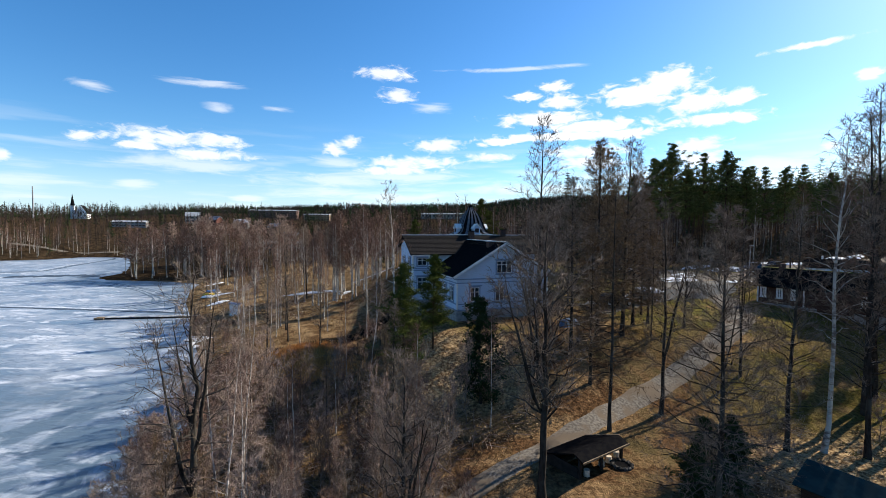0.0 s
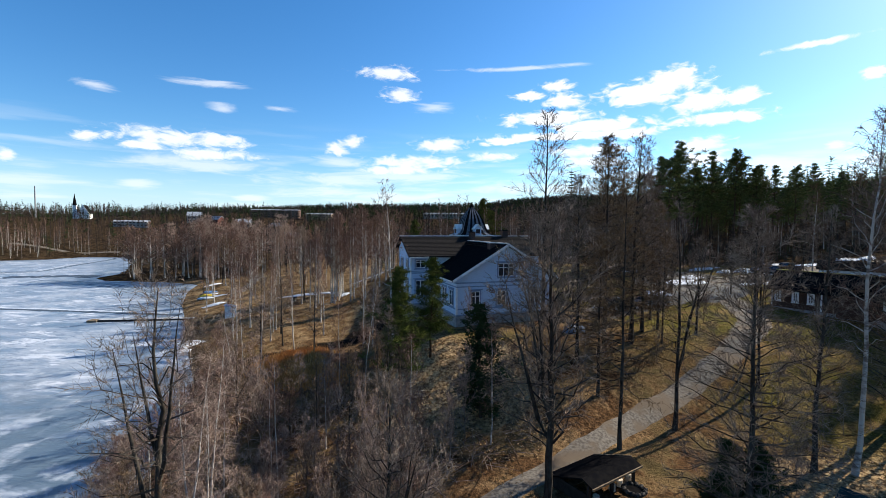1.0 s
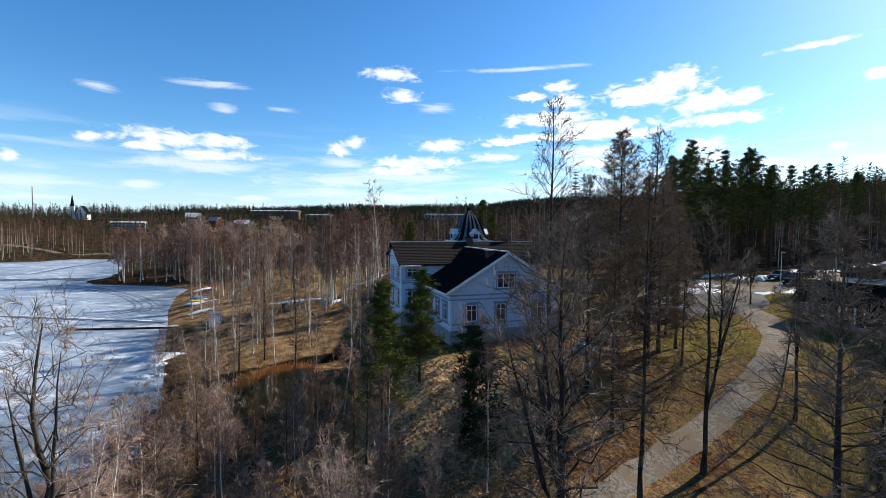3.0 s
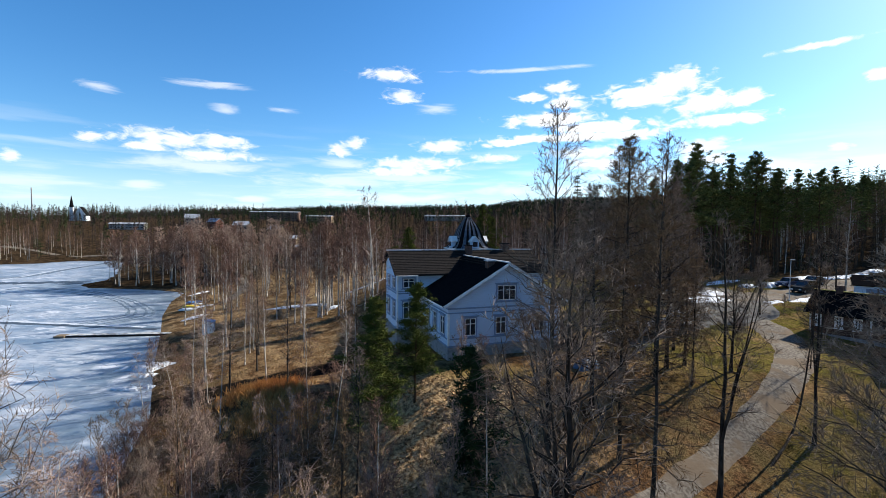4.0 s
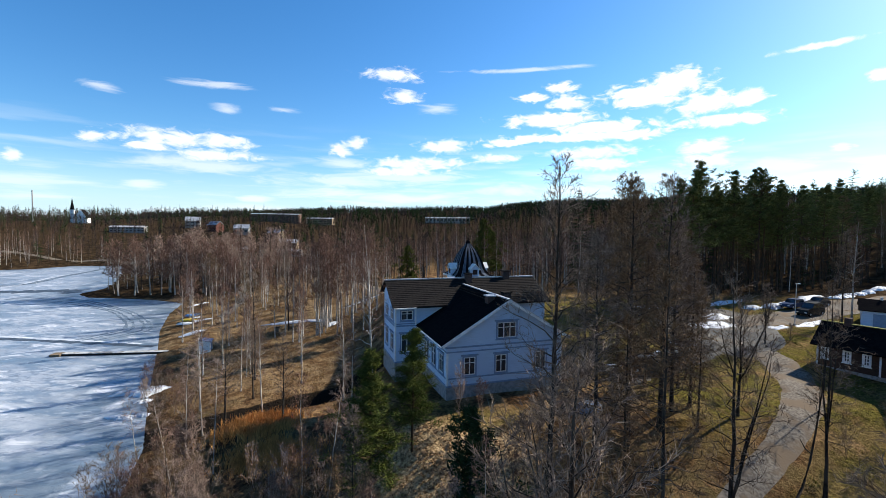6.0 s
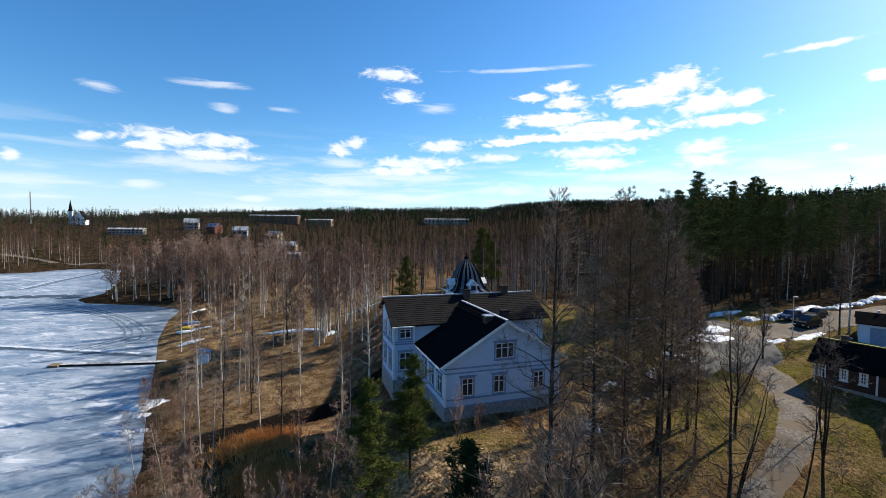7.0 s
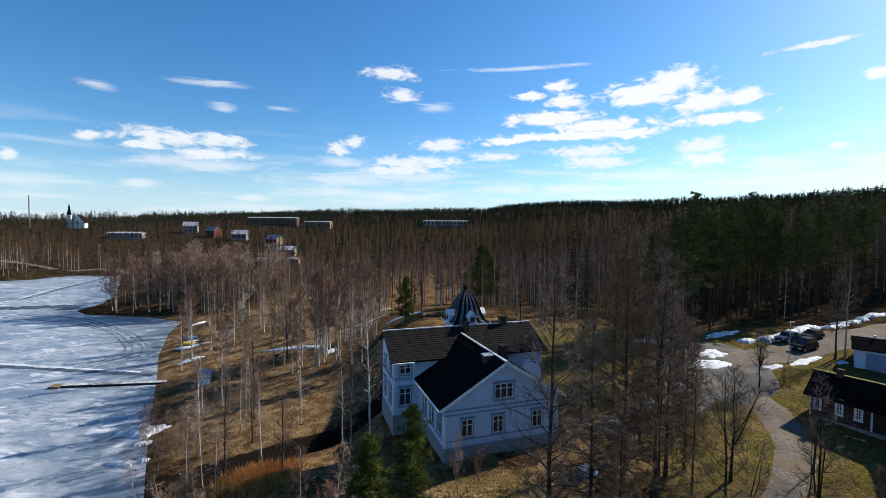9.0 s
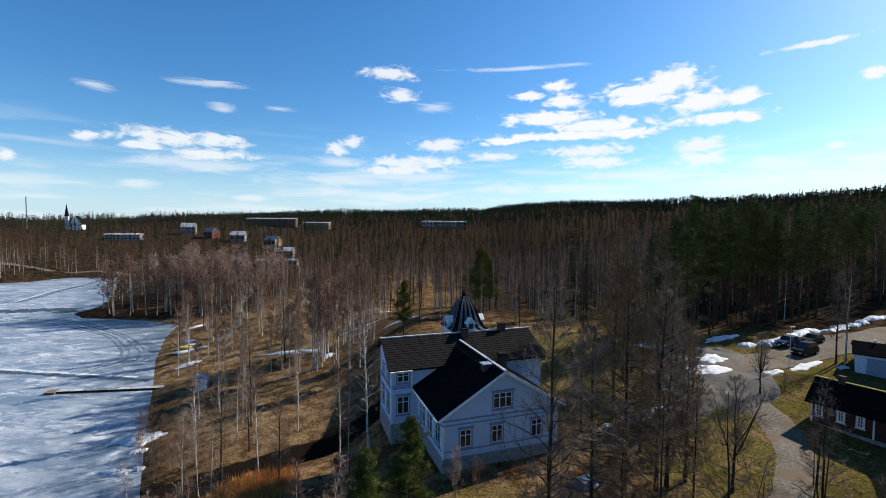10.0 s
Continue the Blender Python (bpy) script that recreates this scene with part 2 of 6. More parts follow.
M_WHITE = varied("white_paint", (0.78, 0.77, 0.74), (0.66, 0.65, 0.62), 3, 0.5)
M_ROOF = varied("black_roof_felt", (0.006, 0.006, 0.007), (0.010, 0.0095, 0.0095), 3, 1.0, 0.3, spec=0.0)
M_TILE = varied("brown_roof_tiles", (0.02, 0.0182, 0.0173), (0.0118, 0.0109, 0.0105), 4, 0.9, 0.4)
M_METAL = varied("ridge_sheet", (0.55, 0.55, 0.56), (0.40, 0.40, 0.42), 2, 0.45, metal=0.4)
M_GLASS = material("window_glass", (0.02, 0.024, 0.03), 0.06, 0.0, 0.6)
M_LOG = varied("dark_log", (0.0765, 0.0442, 0.0324), (0.051, 0.0306, 0.0234), 2, 0.85, 0.3, stretch=(1, 1, 8))
M_BRICK = varied("chimney_brick", (0.10, 0.06, 0.05), (0.06, 0.045, 0.04), 6, 0.9, 0.4)
M_STONE = varied("footing_stone", (0.30, 0.29, 0.28), (0.2, 0.2, 0.2), 3, 0.9, 0.4)
M_GRAVEL = varied("gravel_road", (0.178, 0.157, 0.13), (0.0892, 0.0765, 0.0633), 5, 0.95, 0.6, c3=(0.128, 0.0978, 0.0694), scale3=0.45)
M_ASPHALT = varied("wet_yard", (0.078, 0.075, 0.072), (0.054, 0.0528, 0.051), 2, 0.75, 0.3, c3=(0.12, 0.108, 0.09), scale3=0.25)
M_WOOD = varied("weathered_wood", (0.20, 0.15, 0.10), (0.12, 0.09, 0.06), 4, 0.85, 0.4)
M_DARKWOOD = varied("dark_roof_wood", (0.035, 0.03, 0.026), (0.022, 0.02, 0.018), 4, 0.8, 0.3)


# ---- mesh helpers ----
def mesh_of(name, verts, faces, mats, idx=None, smooth=False):
    me = bpy.data.meshes.new(name)
    me.from_pydata([tuple(v) for v in verts] if not isinstance(verts, np.ndarray) else verts.tolist(), [], faces if isinstance(faces, list) else faces.tolist())
    for m in mats if isinstance(mats, (list, tuple)) else [mats]:
        me.materials.append(m)
    if idx is not None:
        me.polygons.foreach_set("material_index", np.asarray(idx, np.int32))
    if smooth:
        me.polygons.foreach_set("use_smooth", np.ones(len(me.polygons), bool))
    me.update()
    return me


def part(name, bm, mat, parent, label=""):
    """A bmesh as one mesh object under a thing or a part."""
    me = bpy.data.meshes.new(name)
    bm.to_mesh(me)
    bm.free()
    me.materials.append(mat)
    ob = new(name, me)
    ob.parent = parent
    return tagged(ob, label) if label else ob


def box(bm, x0, x1, y0, y1, z0, z1):
    bmesh.ops.create_cube(bm, size=1, matrix=Matrix.Translation(((x0 + x1) / 2, (y0 + y1) / 2, (z0 + z1) / 2)) @ Matrix.Diagonal((x1 - x0, y1 - y0, z1 - z0, 1)))
    return bm


def boxes(*bs):
    bm = bmesh.new()
    for b in bs:
        box(bm, *b)
    return bm


def prism(points, a0, a1, axis="y"):
    """A closed outline pushed along an axis."""
    bm = bmesh.new()
    def at(p, a):
        return (p[0], a, p[1]) if axis == "y" else (a, p[0], p[1])
    v0 = [bm.verts.new(at(p, a0)) for p in points]
    v1 = [bm.verts.new(at(p, a1)) for p in points]
    n = len(points)
    bm.faces.new(v0)
    bm.faces.new(v1[::-1])
    for i in range(n):
        bm.faces.new((v0[i], v1[i], v1[(i + 1) % n], v0[(i + 1) % n]))
    bmesh.ops.recalc_face_normals(bm, faces=bm.faces)
    return bm


def slab(p0, p1, p2, p3, t):
    """A sloping slab with four upper corners and a thickness."""
    bm = bmesh.new()
    n = (Vector(p1) - Vector(p0)).cross(Vector(p3) - Vector(p0)).normalized()
    if n.z < 0:
        n = -n
    up = [bm.verts.new(p) for p in (p0, p1, p2, p3)]
    lo = [bm.verts.new(Vector(p) - n * t) for p in (p0, p1, p2, p3)]
    bm.faces.new(up)
    bm.faces.new(lo[::-1])
    for i in range(4):
        bm.faces.new((up[i], lo[i], lo[(i + 1) % 4], up[(i + 1) % 4]))
    bmesh.ops.recalc_face_normals(bm, faces=bm.faces)
    return bm


def thing(name, m, label, category, group="", kind=""):
    ob = new(name)
    ob.matrix_world = m
    ob.empty_display_size = 0.3
    return tagged(ob, label, category, group, kind)


class Build:
    """Gathers tubes and spikes as plain arrays."""

    def __init__(self):
        self.v, self.f, self.m, self.n = [], [], [], 0

    def add(self, v, f, mat):
        self.v.append(np.asarray(v, float))
        self.f.extend((np.asarray(f) + self.n).tolist())
        self.m.extend([mat] * len(f))
        self.n += len(v)

    def tube(self, pts, radii, sides, mat):
        pts = np.asarray(pts, float)
        k = len(pts)
        d = np.gradient(pts, axis=0)
        d /= np.linalg.norm(d, axis=1)[:, None] + 1e-9
        ref = np.where(np.abs(d[:, 2:3]) > 0.9, np.array([[1.0, 0, 0]]), np.array([[0, 0, 1.0]]))
        a = np.cross(d, ref)
        a /= np.linalg.norm(a, axis=1)[:, None] + 1e-9
        b = np.cross(d, a)
        ang = np.arange(sides) * 2 * math.pi / sides
        ring = pts[:, None] + np.asarray(radii)[:, None, None] * (np.cos(ang)[None, :, None] * a[:, None] + np.sin(ang)[None, :, None] * b[:, None])
        i = np.arange(k - 1)[:, None] * sides
        j = np.arange(sides)[None]
        j2 = (j + 1) % sides
        f = np.stack([i + j, i + j2, i + sides + j2, i + sides + j], -1).reshape(-1, 4)
        self.add(ring.reshape(-1, 3), f, mat)

    def spikes(self, start, vec, r, mat):
        """Three-sided tapering twigs from start along vec."""
        start, vec = np.asarray(start, float), np.asarray(vec, float)
        n = len(start)
        if n == 0:
            return
        r = np.broadcast_to(np.asarray(r, float), (n,))
        d = vec / (np.linalg.norm(vec, axis=1)[:, None] + 1e-9)
        ref = np.where(np.abs(d[:, 2:3]) > 0.9, np.array([[1.0, 0, 0]]), np.array([[0, 0, 1.0]]))
        a = np.cross(d, ref)
        a /= np.linalg.norm(a, axis=1)[:, None] + 1e-9
        b = np.cross(d, a)
        v = np.empty((n, 4, 3))
        for s, (c, q) in enumerate(((1, 0), (-0.5, 0.866), (-0.5, -0.866))):
            v[:, s] = start + r[:, None] * (c * a + q * b)
        v[:, 3] = start + vec
        base = np.arange(n)[:, None] * 4
        f = np.concatenate([base + [0, 1, 3], base + [1, 2, 3], base + [2, 0, 3]], 0)
        self.add(v.reshape(-1, 3), f, mat)

    def mesh(self, name, mats, smooth=False):
        return mesh_of(name, np.concatenate(self.v), self.f, mats, self.m, smooth)


def rand_dirs(rng, n):
    v = rng.normal(size=(n, 3))
    return v / np.linalg.norm(v, axis=1)[:, None]


def bare_tree(name, seed, H, r0, crown0, nb, blen, up0, up1, subs, twigs, twr, bark, twig, conic=0.0, droop=0.0, lean=0.0, wobble=0.25, hang=0.0, label="", category="tree", fork=0, crook=0.035, thick=0.018, splay=1.0):
    """A leafless tree: tapered trunk; crown of limbs, side branches and twigs."""
    rng = np.random.default_rng(seed)
    tr, cr = Build(), Build()
    leaders = []
    k = 12
    t = np.linspace(0, 1, k)
    w = np.cumsum(rng.normal(size=(k, 2)) * wobble * H / 90, axis=0)
    w -= w[0]
    la = rng.uniform(0, 6.28)
    pts = np.c_[w[:, 0] + lean * H * t ** 1.5 * math.cos(la), w[:, 1] + lean * H * t ** 1.5 * math.sin(la), H * t]
    rad = r0 * (1 - 0.93 * t) ** 0.9
    rad[0] *= 1.35
    tr.tube(pts, rad, 8, 0)
    leaders.append((pts, rad, crown0))
    for q in range(fork):
        s = rng.uniform(0.22, 0.5)
        az = rng.uniform(0, 6.28)
        b0 = np.array([np.interp(s, t, pts[:, c]) for c in range(3)])
        tt = np.linspace(0, 1, 8)
        ln = H * (1 - s) * rng.uniform(0.7, 0.95)
        out = ln * rng.uniform(0.18, 0.4) * splay
        p2 = b0 + np.c_[out * tt ** 0.8 * math.cos(az), out * tt ** 0.8 * math.sin(az), ln * tt] + np.cumsum(rng.normal(size=(8, 3)) * 0.06, axis=0)
        p2[0] = b0
        r2 = np.interp(s, t, rad) * 0.75 * (1 - 0.92 * tt)
        tr.tube(p2, r2, 6, 0)
        leaders.append((p2, r2, 0.15))
    for li, (pts, rad, c0) in enumerate(leaders):
        kk = len(pts)
        tl = np.linspace(0, 1, kk)
        n_here = nb if li == 0 else nb // (fork + 1)
        for i in range(n_here):
            s = c0 + (0.985 - c0) * ((i + rng.uniform(0, 1)) / n_here)
            q = (s - c0) / (1 - c0)
            prof = conic * (1.0 - q) ** 0.85 + (1 - conic) * math.sin(math.pi * min(0.97, 0.22 + 0.72 * q)) ** 0.8
            ln = blen * max(0.10, prof) * rng.uniform(0.65, 1.15) * (1 if li == 0 else 0.75)
            az = i * 2.399 + rng.uniform(-0.5, 0.5)
            el = radians(up0 + (up1 - up0) * q + rng.normal() * 9)
            b0 = np.array([np.interp(s, tl, pts[:, c]) for c in range(3)])
            tt = np.linspace(0, 1, 5)
            hd = np.array([math.cos(az), math.sin(az)])
            side = np.array([-hd[1], hd[0]]) * rng.normal() * 0.12
            br = b0 + np.c_[ln * math.cos(el) * tt[:, None] * hd[None] + ln * (tt ** 2)[:, None] * side[None], ln * (math.sin(el) * tt - droop * tt ** 2)]
            br[1:] += rng.normal(size=(4, 3)) * crook * ln
            rb = max(0.010, min(0.42 * np.interp(s, tl, rad), thick * ln + 0.008))
            cr.tube(br, rb * (1 - 0.8 * tt), 3, 0 if rb > 0.02 else 1)
            # side branches
            ss = rng.uniform(0.18, 1.0, subs)
            st = np.stack([np.interp(ss, tt, br[:, c]) for c in range(3)], 1)
            d = (br[-1] - br[0]) / (np.linalg.norm(br[-1] - br[0]) + 1e-9)
            dv = d[None] * 0.9 + rand_dirs(rng, subs) * 0.85 + np.array([[0, 0, 0.15 - hang]])
            dv /= np.linalg.norm(dv, axis=1)[:, None]
            sl = ln * rng.uniform(0.22, 0.5, subs) * (1.15 - 0.6 * ss) + 0.15
            sv = dv * sl[:, None]
            cr.spikes(st, sv, np.maximum(twr, 0.007 * sl), 1)
            # twigs
            n = subs * twigs
            pick = rng.integers(0, subs, n)
            u = rng.uniform(0.15, 1.0, n)
            ts = st[pick] + sv[pick] * u[:, None]
            td = dv[pick] * 0.8 + rand_dirs(rng, n) * 0.8 + np.array([[0, 0, 0.1 - 1.3 * hang]])
            td /= np.linalg.norm(td, axis=1)[:, None]
            tln = (0.25 + 0.35 * sl[pick]) * rng.uniform(0.5, 1.2, n)
            cr.spikes(ts, td * tln[:, None], twr, 1)
    root = thing(name, Matrix.Identity(4), label, category)
    a = new("trunk", tr.mesh("trunk", [bark], True))
    b = new("crown", cr.mesh("crown", [bark, twig]))
    a.parent = b.parent = root
    return root


def pine_tree(name, seed, H, r0, crown0, nb, blen, clumps, spikes, csize, srad, needle, bark, label="", conic=0.35, category="tree"):
    """A pine: bare lower trunk, crown of limbs that carry needle clumps."""
    rng = np.random.default_rng(seed)
    tr, cr = Build(), Build()
    t = np.linspace(0, 1, 10)
    w = np.cumsum(rng.normal(size=(10, 2)) * 0.05, axis=0)
    w -= w[0]
    pts = np.c_[w, H * t]
    rad = r0 * (1 - 0.9 * t)
    tr.tube(pts, rad, 8, 0)
    for i in range(nb):
        s = crown0 + (0.99 - crown0) * ((i + rng.uniform()) / nb)
        q = (s - crown0) / (1 - crown0)
        prof = conic * (1 - q) + (1 - conic) * math.sin(math.pi * min(0.95, 0.3 + 0.65 * q))
        az = i * 2.399 + rng.uniform(-0.6, 0.6)
        ln = blen * max(0.12, prof) * rng.uniform(0.45, 1.25) * (1 + 0.3 * math.cos(az - seed - 5 * q))
        el = radians(5 + 45 * q + rng.normal() * 8)
        b0 = np.array([np.interp(s, t, pts[:, c]) for c in range(3)])
        tt = np.linspace(0, 1, 4)
        br = b0 + np.c_[ln * math.cos(el) * tt * math.cos(az), ln * math.cos(el) * tt * math.sin(az), ln * (math.sin(el) * tt + 0.15 * tt ** 2)]
        cr.tube(br, 0.02 + 0.012 * ln * (1 - tt), 3, 0)
        for c in range(clumps):
            u = rng.uniform(0.35, 1.05)
            cs = csize * (1 - 0.5 * q)
            p = br[0] + (br[-1] - br[0]) * u + rng.normal(size=3) * 0.22 * cs * np.array([1.3, 1.3, 0.7])
            n = spikes
            dv = rand_dirs(rng, n)
            dv[:, 2] = dv[:, 2] * 0.55 + 0.25
            st = p + rng.normal(size=(n, 3)) * cs * 0.26 * np.array([1, 1, 0.6])
            cr.spikes(st, dv * cs * rng.uniform(0.35, 0.75, n)[:, None], srad, 1)
    root = thing(name, Matrix.Identity(4), label, category)
    a = new("trunk", tr.mesh("trunk", [bark], True))
    b = new("crown", cr.mesh("crown", [bark, needle]))
    a.parent = b.parent = root
    return root


def spruce_tree(name, seed, H, r0, width, layers, per, spikes, srad, needle, label="", category="tree", base=0.06):
    """A spruce: tiers of drooping boughs fringed with needle sprays."""
    rng = np.random.default_rng(seed)
    tr, cr = Build(), Build()
    tr.tube([(0, 0, 0), (0, 0, H * 0.5), (0, 0, H)], [r0, r0 * 0.55, 0.01], 7, 0)
    for i in range(layers):
        q = (i + rng.uniform(0, 0.6)) / layers
        z = H * (base + (0.985 - base) * q)
        for j in range(per):
            ln = width * (1 - q) ** 0.85 * rng.uniform(0.7, 1.2) + 0.12
            az = j * 6.283 / per + i * 1.1 + rng.uniform(-0.3, 0.3)
            hd = np.array([math.cos(az), math.sin(az), 0])
            tip = np.array([0, 0, z]) + hd * ln + np.array([0, 0, ln * (-0.35 + 0.5 * q)])
            cr.tube([(0, 0, z), tip], [0.025, 0.008], 3, 0)
            u = rng.uniform(0.1, 1.0, spikes)
            st = np.array([0, 0, z]) + (tip - np.array([0, 0, z])) * u[:, None]
            side = np.cross(hd, [0, 0, 1])
            dv = hd * 0.55 + side * rng.uniform(-1, 1, spikes)[:, None] + np.c_[np.zeros((spikes, 2)), rng.uniform(-0.75, 0.25, spikes)]
            cr.spikes(st, dv * (0.22 + 0.22 * ln * (1.1 - u))[:, None], srad, 1)
    root = thing(name, Matrix.Identity(4), label, category)
    a = new("trunk", tr.mesh("trunk", [M_BARK], True))
    b = new("crown", cr.mesh("crown", [M_BARK, needle]))
    a.parent = b.parent = root
    return root


def place(ob, x, y, scale=1.0, turn=0.0, first=False, lean=(0, 0), sink=0.08, tall=1.0):
    m = pose(x, y, gz(x, y) - sink, lean[0], lean[1], turn)
    if first:
        ob.matrix_world = m
        ob.scale = (scale, scale, scale * tall)
        return ob
    c = copy_thing(ob, m)
    c.scale = (scale, scale, scale * tall)
    return c


# ---- the ground, the ice, the road ----
def graded(lo, hi, a, b, fine, grow):
    """Coordinates, fine between a and b and ever wider beyond."""
    c = list(np.arange(a, b + 1e-6, fine))
    s = fine
    while c[-1] < hi:
        s *= grow
        c.append(c[-1] + s)
    s = fine
    while c[0] > lo:
        s *= grow
        c.insert(0, c[0] - s)
    return np.array(c)


gx, gy = graded(-3200, 3200, -50, 60, 0.8, 1.06), graded(-400, 3300, 20, 100, 0.8, 1.06)
XX, YY = np.meshgrid(gx, gy)
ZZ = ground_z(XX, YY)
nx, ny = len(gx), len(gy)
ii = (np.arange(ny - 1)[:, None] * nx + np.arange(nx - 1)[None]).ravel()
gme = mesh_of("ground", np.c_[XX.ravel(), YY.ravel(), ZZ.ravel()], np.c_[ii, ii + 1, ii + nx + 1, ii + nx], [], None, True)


def road_line():
    """Centre of the gravel road from the shore path up to the yard."""
    s = np.linspace(0, 1, 60)
    key = np.array([(-4, 22), (0, 27.5), (4.4, 31.0), (9.2, 35.0), (13.6, 38.5), (18.5, 42.1), (23.6, 46.0), (28.6, 50.2), (32.6, 54.6), (35.3, 59.0), (37.0, 64.0), (37.6, 71)], float)
    k = np.linspace(0, 1, len(key))
    # smooth by averaging the straight run
    p = np.c_[np.interp(s, k, key[:, 0]), np.interp(s, k, key[:, 1])]
    for _ in range(6):
        p[1:-1] = (p[:-2] + p[1:-1] * 2 + p[2:]) / 4
    return p


ROAD = road_line()
RD = np.full(XX.shape, 1e9)
for px, py in ROAD:
    RD = np.minimum(RD, np.hypot(XX - px, YY - py))
D = lake_distance(XX, YY)
lawn = sstep(-8, 0, XX) * sstep(46, 50, YY - 0.1 * XX) * sstep(100, 92, YY) * sstep(90, 70, XX)
lawn = np.maximum(lawn, 0.8 * sstep(1.0, 3.0, RD) * sstep(12, 18, XX) * sstep(31, 36, YY - 0.1 * XX) * sstep(60, 40, YY - XX))
lawn = lawn * sstep(15, 25, XX + 0.35 * (YY - 50))
lawn = np.maximum(lawn, 0.9 * np.exp(-(((XX - 3.5) / 4.5) ** 2 + ((YY - 49.2) / 1.8) ** 2)))
leaf = sstep(-9, -3, XX) * sstep(9, 4, XX) * sstep(36, 40, YY) * sstep(50, 46, YY)
leaf = np.maximum(leaf, 0.7 * sstep(18, 24, XX) * sstep(34, 30, YY - 0.15 * XX) * sstep(16, 22, YY))
park = sstep(62, 78, YY) * sstep(-6, -16, XX + 0.12 * (YY - 60)) * sstep(230, 170, YY)
# "wood" marks the forest floor whose colour also carries the trees' shade
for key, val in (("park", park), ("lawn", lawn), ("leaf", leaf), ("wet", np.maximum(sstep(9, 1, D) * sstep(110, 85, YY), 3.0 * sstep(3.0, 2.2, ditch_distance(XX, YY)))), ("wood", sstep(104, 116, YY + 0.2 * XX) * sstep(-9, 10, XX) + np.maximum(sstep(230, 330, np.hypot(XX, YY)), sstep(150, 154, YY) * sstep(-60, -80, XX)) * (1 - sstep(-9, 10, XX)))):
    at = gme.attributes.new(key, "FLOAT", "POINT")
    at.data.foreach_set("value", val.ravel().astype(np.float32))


def ground_material():
    mat = material("spring_ground", (0.1, 0.07, 0.04), 0.95, 0, 0.0)
    nt = mat.node_tree
    N, L = nt.nodes.new, nt.links.new
    b = nt.nodes["Principled BSDF"]
    geo = N("ShaderNodeNewGeometry")

    def nz(scale, lo, hi, detail=6):
        n = N("ShaderNodeTexNoise")
        n.inputs["Scale"].default_value, n.inputs["Detail"].default_value = scale, detail
        n.inputs["Roughness"].default_value = 0.65
        L(geo.outputs["Position"], n.inputs["Vector"])
        return N_clamp(nt, n.outputs["Fac"], lo, hi), n.outputs["Fac"]

    def mix(f, a, c):
        m = N("ShaderNodeMix")
        m.data_type = "RGBA"
        L(f, m.inputs[0])
        for s, v in ((6, a), (7, c)):
            if isinstance(v, tuple):
                m.inputs[s].default_value = (*v, 1)
            else:
                L(v, m.inputs[s])
        return m.outputs[2]

    def attr(k):
        a = N("ShaderNodeAttribute")
        a.attribute_name = k
        return a.outputs["Fac"]

    def mul(a, c):
        m = N("ShaderNodeMath")
        m.operation = "MULTIPLY"
        L(a, m.inputs[0]), L(c, m.inputs[1])
        return m.outputs[0]

    fine, fineraw = nz(3.5, 0.35, 0.65)
    mid, _ = nz(0.35, 0.42, 0.6)
    big, _ = nz(0.07, 0.42, 0.6)
    heath = mix(mid, mix(fine, (0.038, 0.022, 0.012), (0.115, 0.063, 0.03)), mix(fine, (0.135, 0.083, 0.041), (0.285, 0.18, 0.09)))
    heath = mix(mul(big, mid), heath, (0.085, 0.062, 0.028))
    leaves = mix(fine, (0.13, 0.073, 0.035), (0.6, 0.42, 0.22))
    grass = mix(mid, mix(fine, (0.05, 0.043, 0.012), (0.12, 0.102, 0.026)), mix(fine, (0.062, 0.043, 0.018), (0.16, 0.118, 0.046)))
    col = mix(attr("leaf"), heath, leaves)
    park = mix(mid, mix(fine, (0.05, 0.03, 0.015), (0.145, 0.087, 0.042)), mix(fine, (0.12, 0.08, 0.041), (0.285, 0.195, 0.105)))
    col = mix(attr("park"), col, park)
    col = mix(mul(attr("lawn"), N_clamp(nt, nz(0.5, 0, 1)[1], 0.3, 0.5)), col, grass)
    # damp soil by the shore; along the ditch this black is painted shade
    wet_and_shade = N_clamp(nt, mul(attr("wet"), nz(0.35, 0.3, 0.65)[1]), 0.3, 0.75)
    col = mix(wet_and_shade, col, (0.016, 0.0125, 0.0095))
    # dark forest floor, with the shade below the trees put into its colour
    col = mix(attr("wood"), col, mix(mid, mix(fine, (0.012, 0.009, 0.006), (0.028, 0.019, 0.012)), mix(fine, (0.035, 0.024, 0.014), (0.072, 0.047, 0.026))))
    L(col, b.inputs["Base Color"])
    bp = N("ShaderNodeBump")
    bp.inputs["Strength"].default_value, bp.inputs["Distance"].default_value = 1.0, 0.25
    L(fineraw, bp.inputs["Height"]), L(bp.outputs[0], b.inputs["Normal"])
    return mat


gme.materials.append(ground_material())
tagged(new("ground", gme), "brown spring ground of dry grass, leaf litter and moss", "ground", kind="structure")


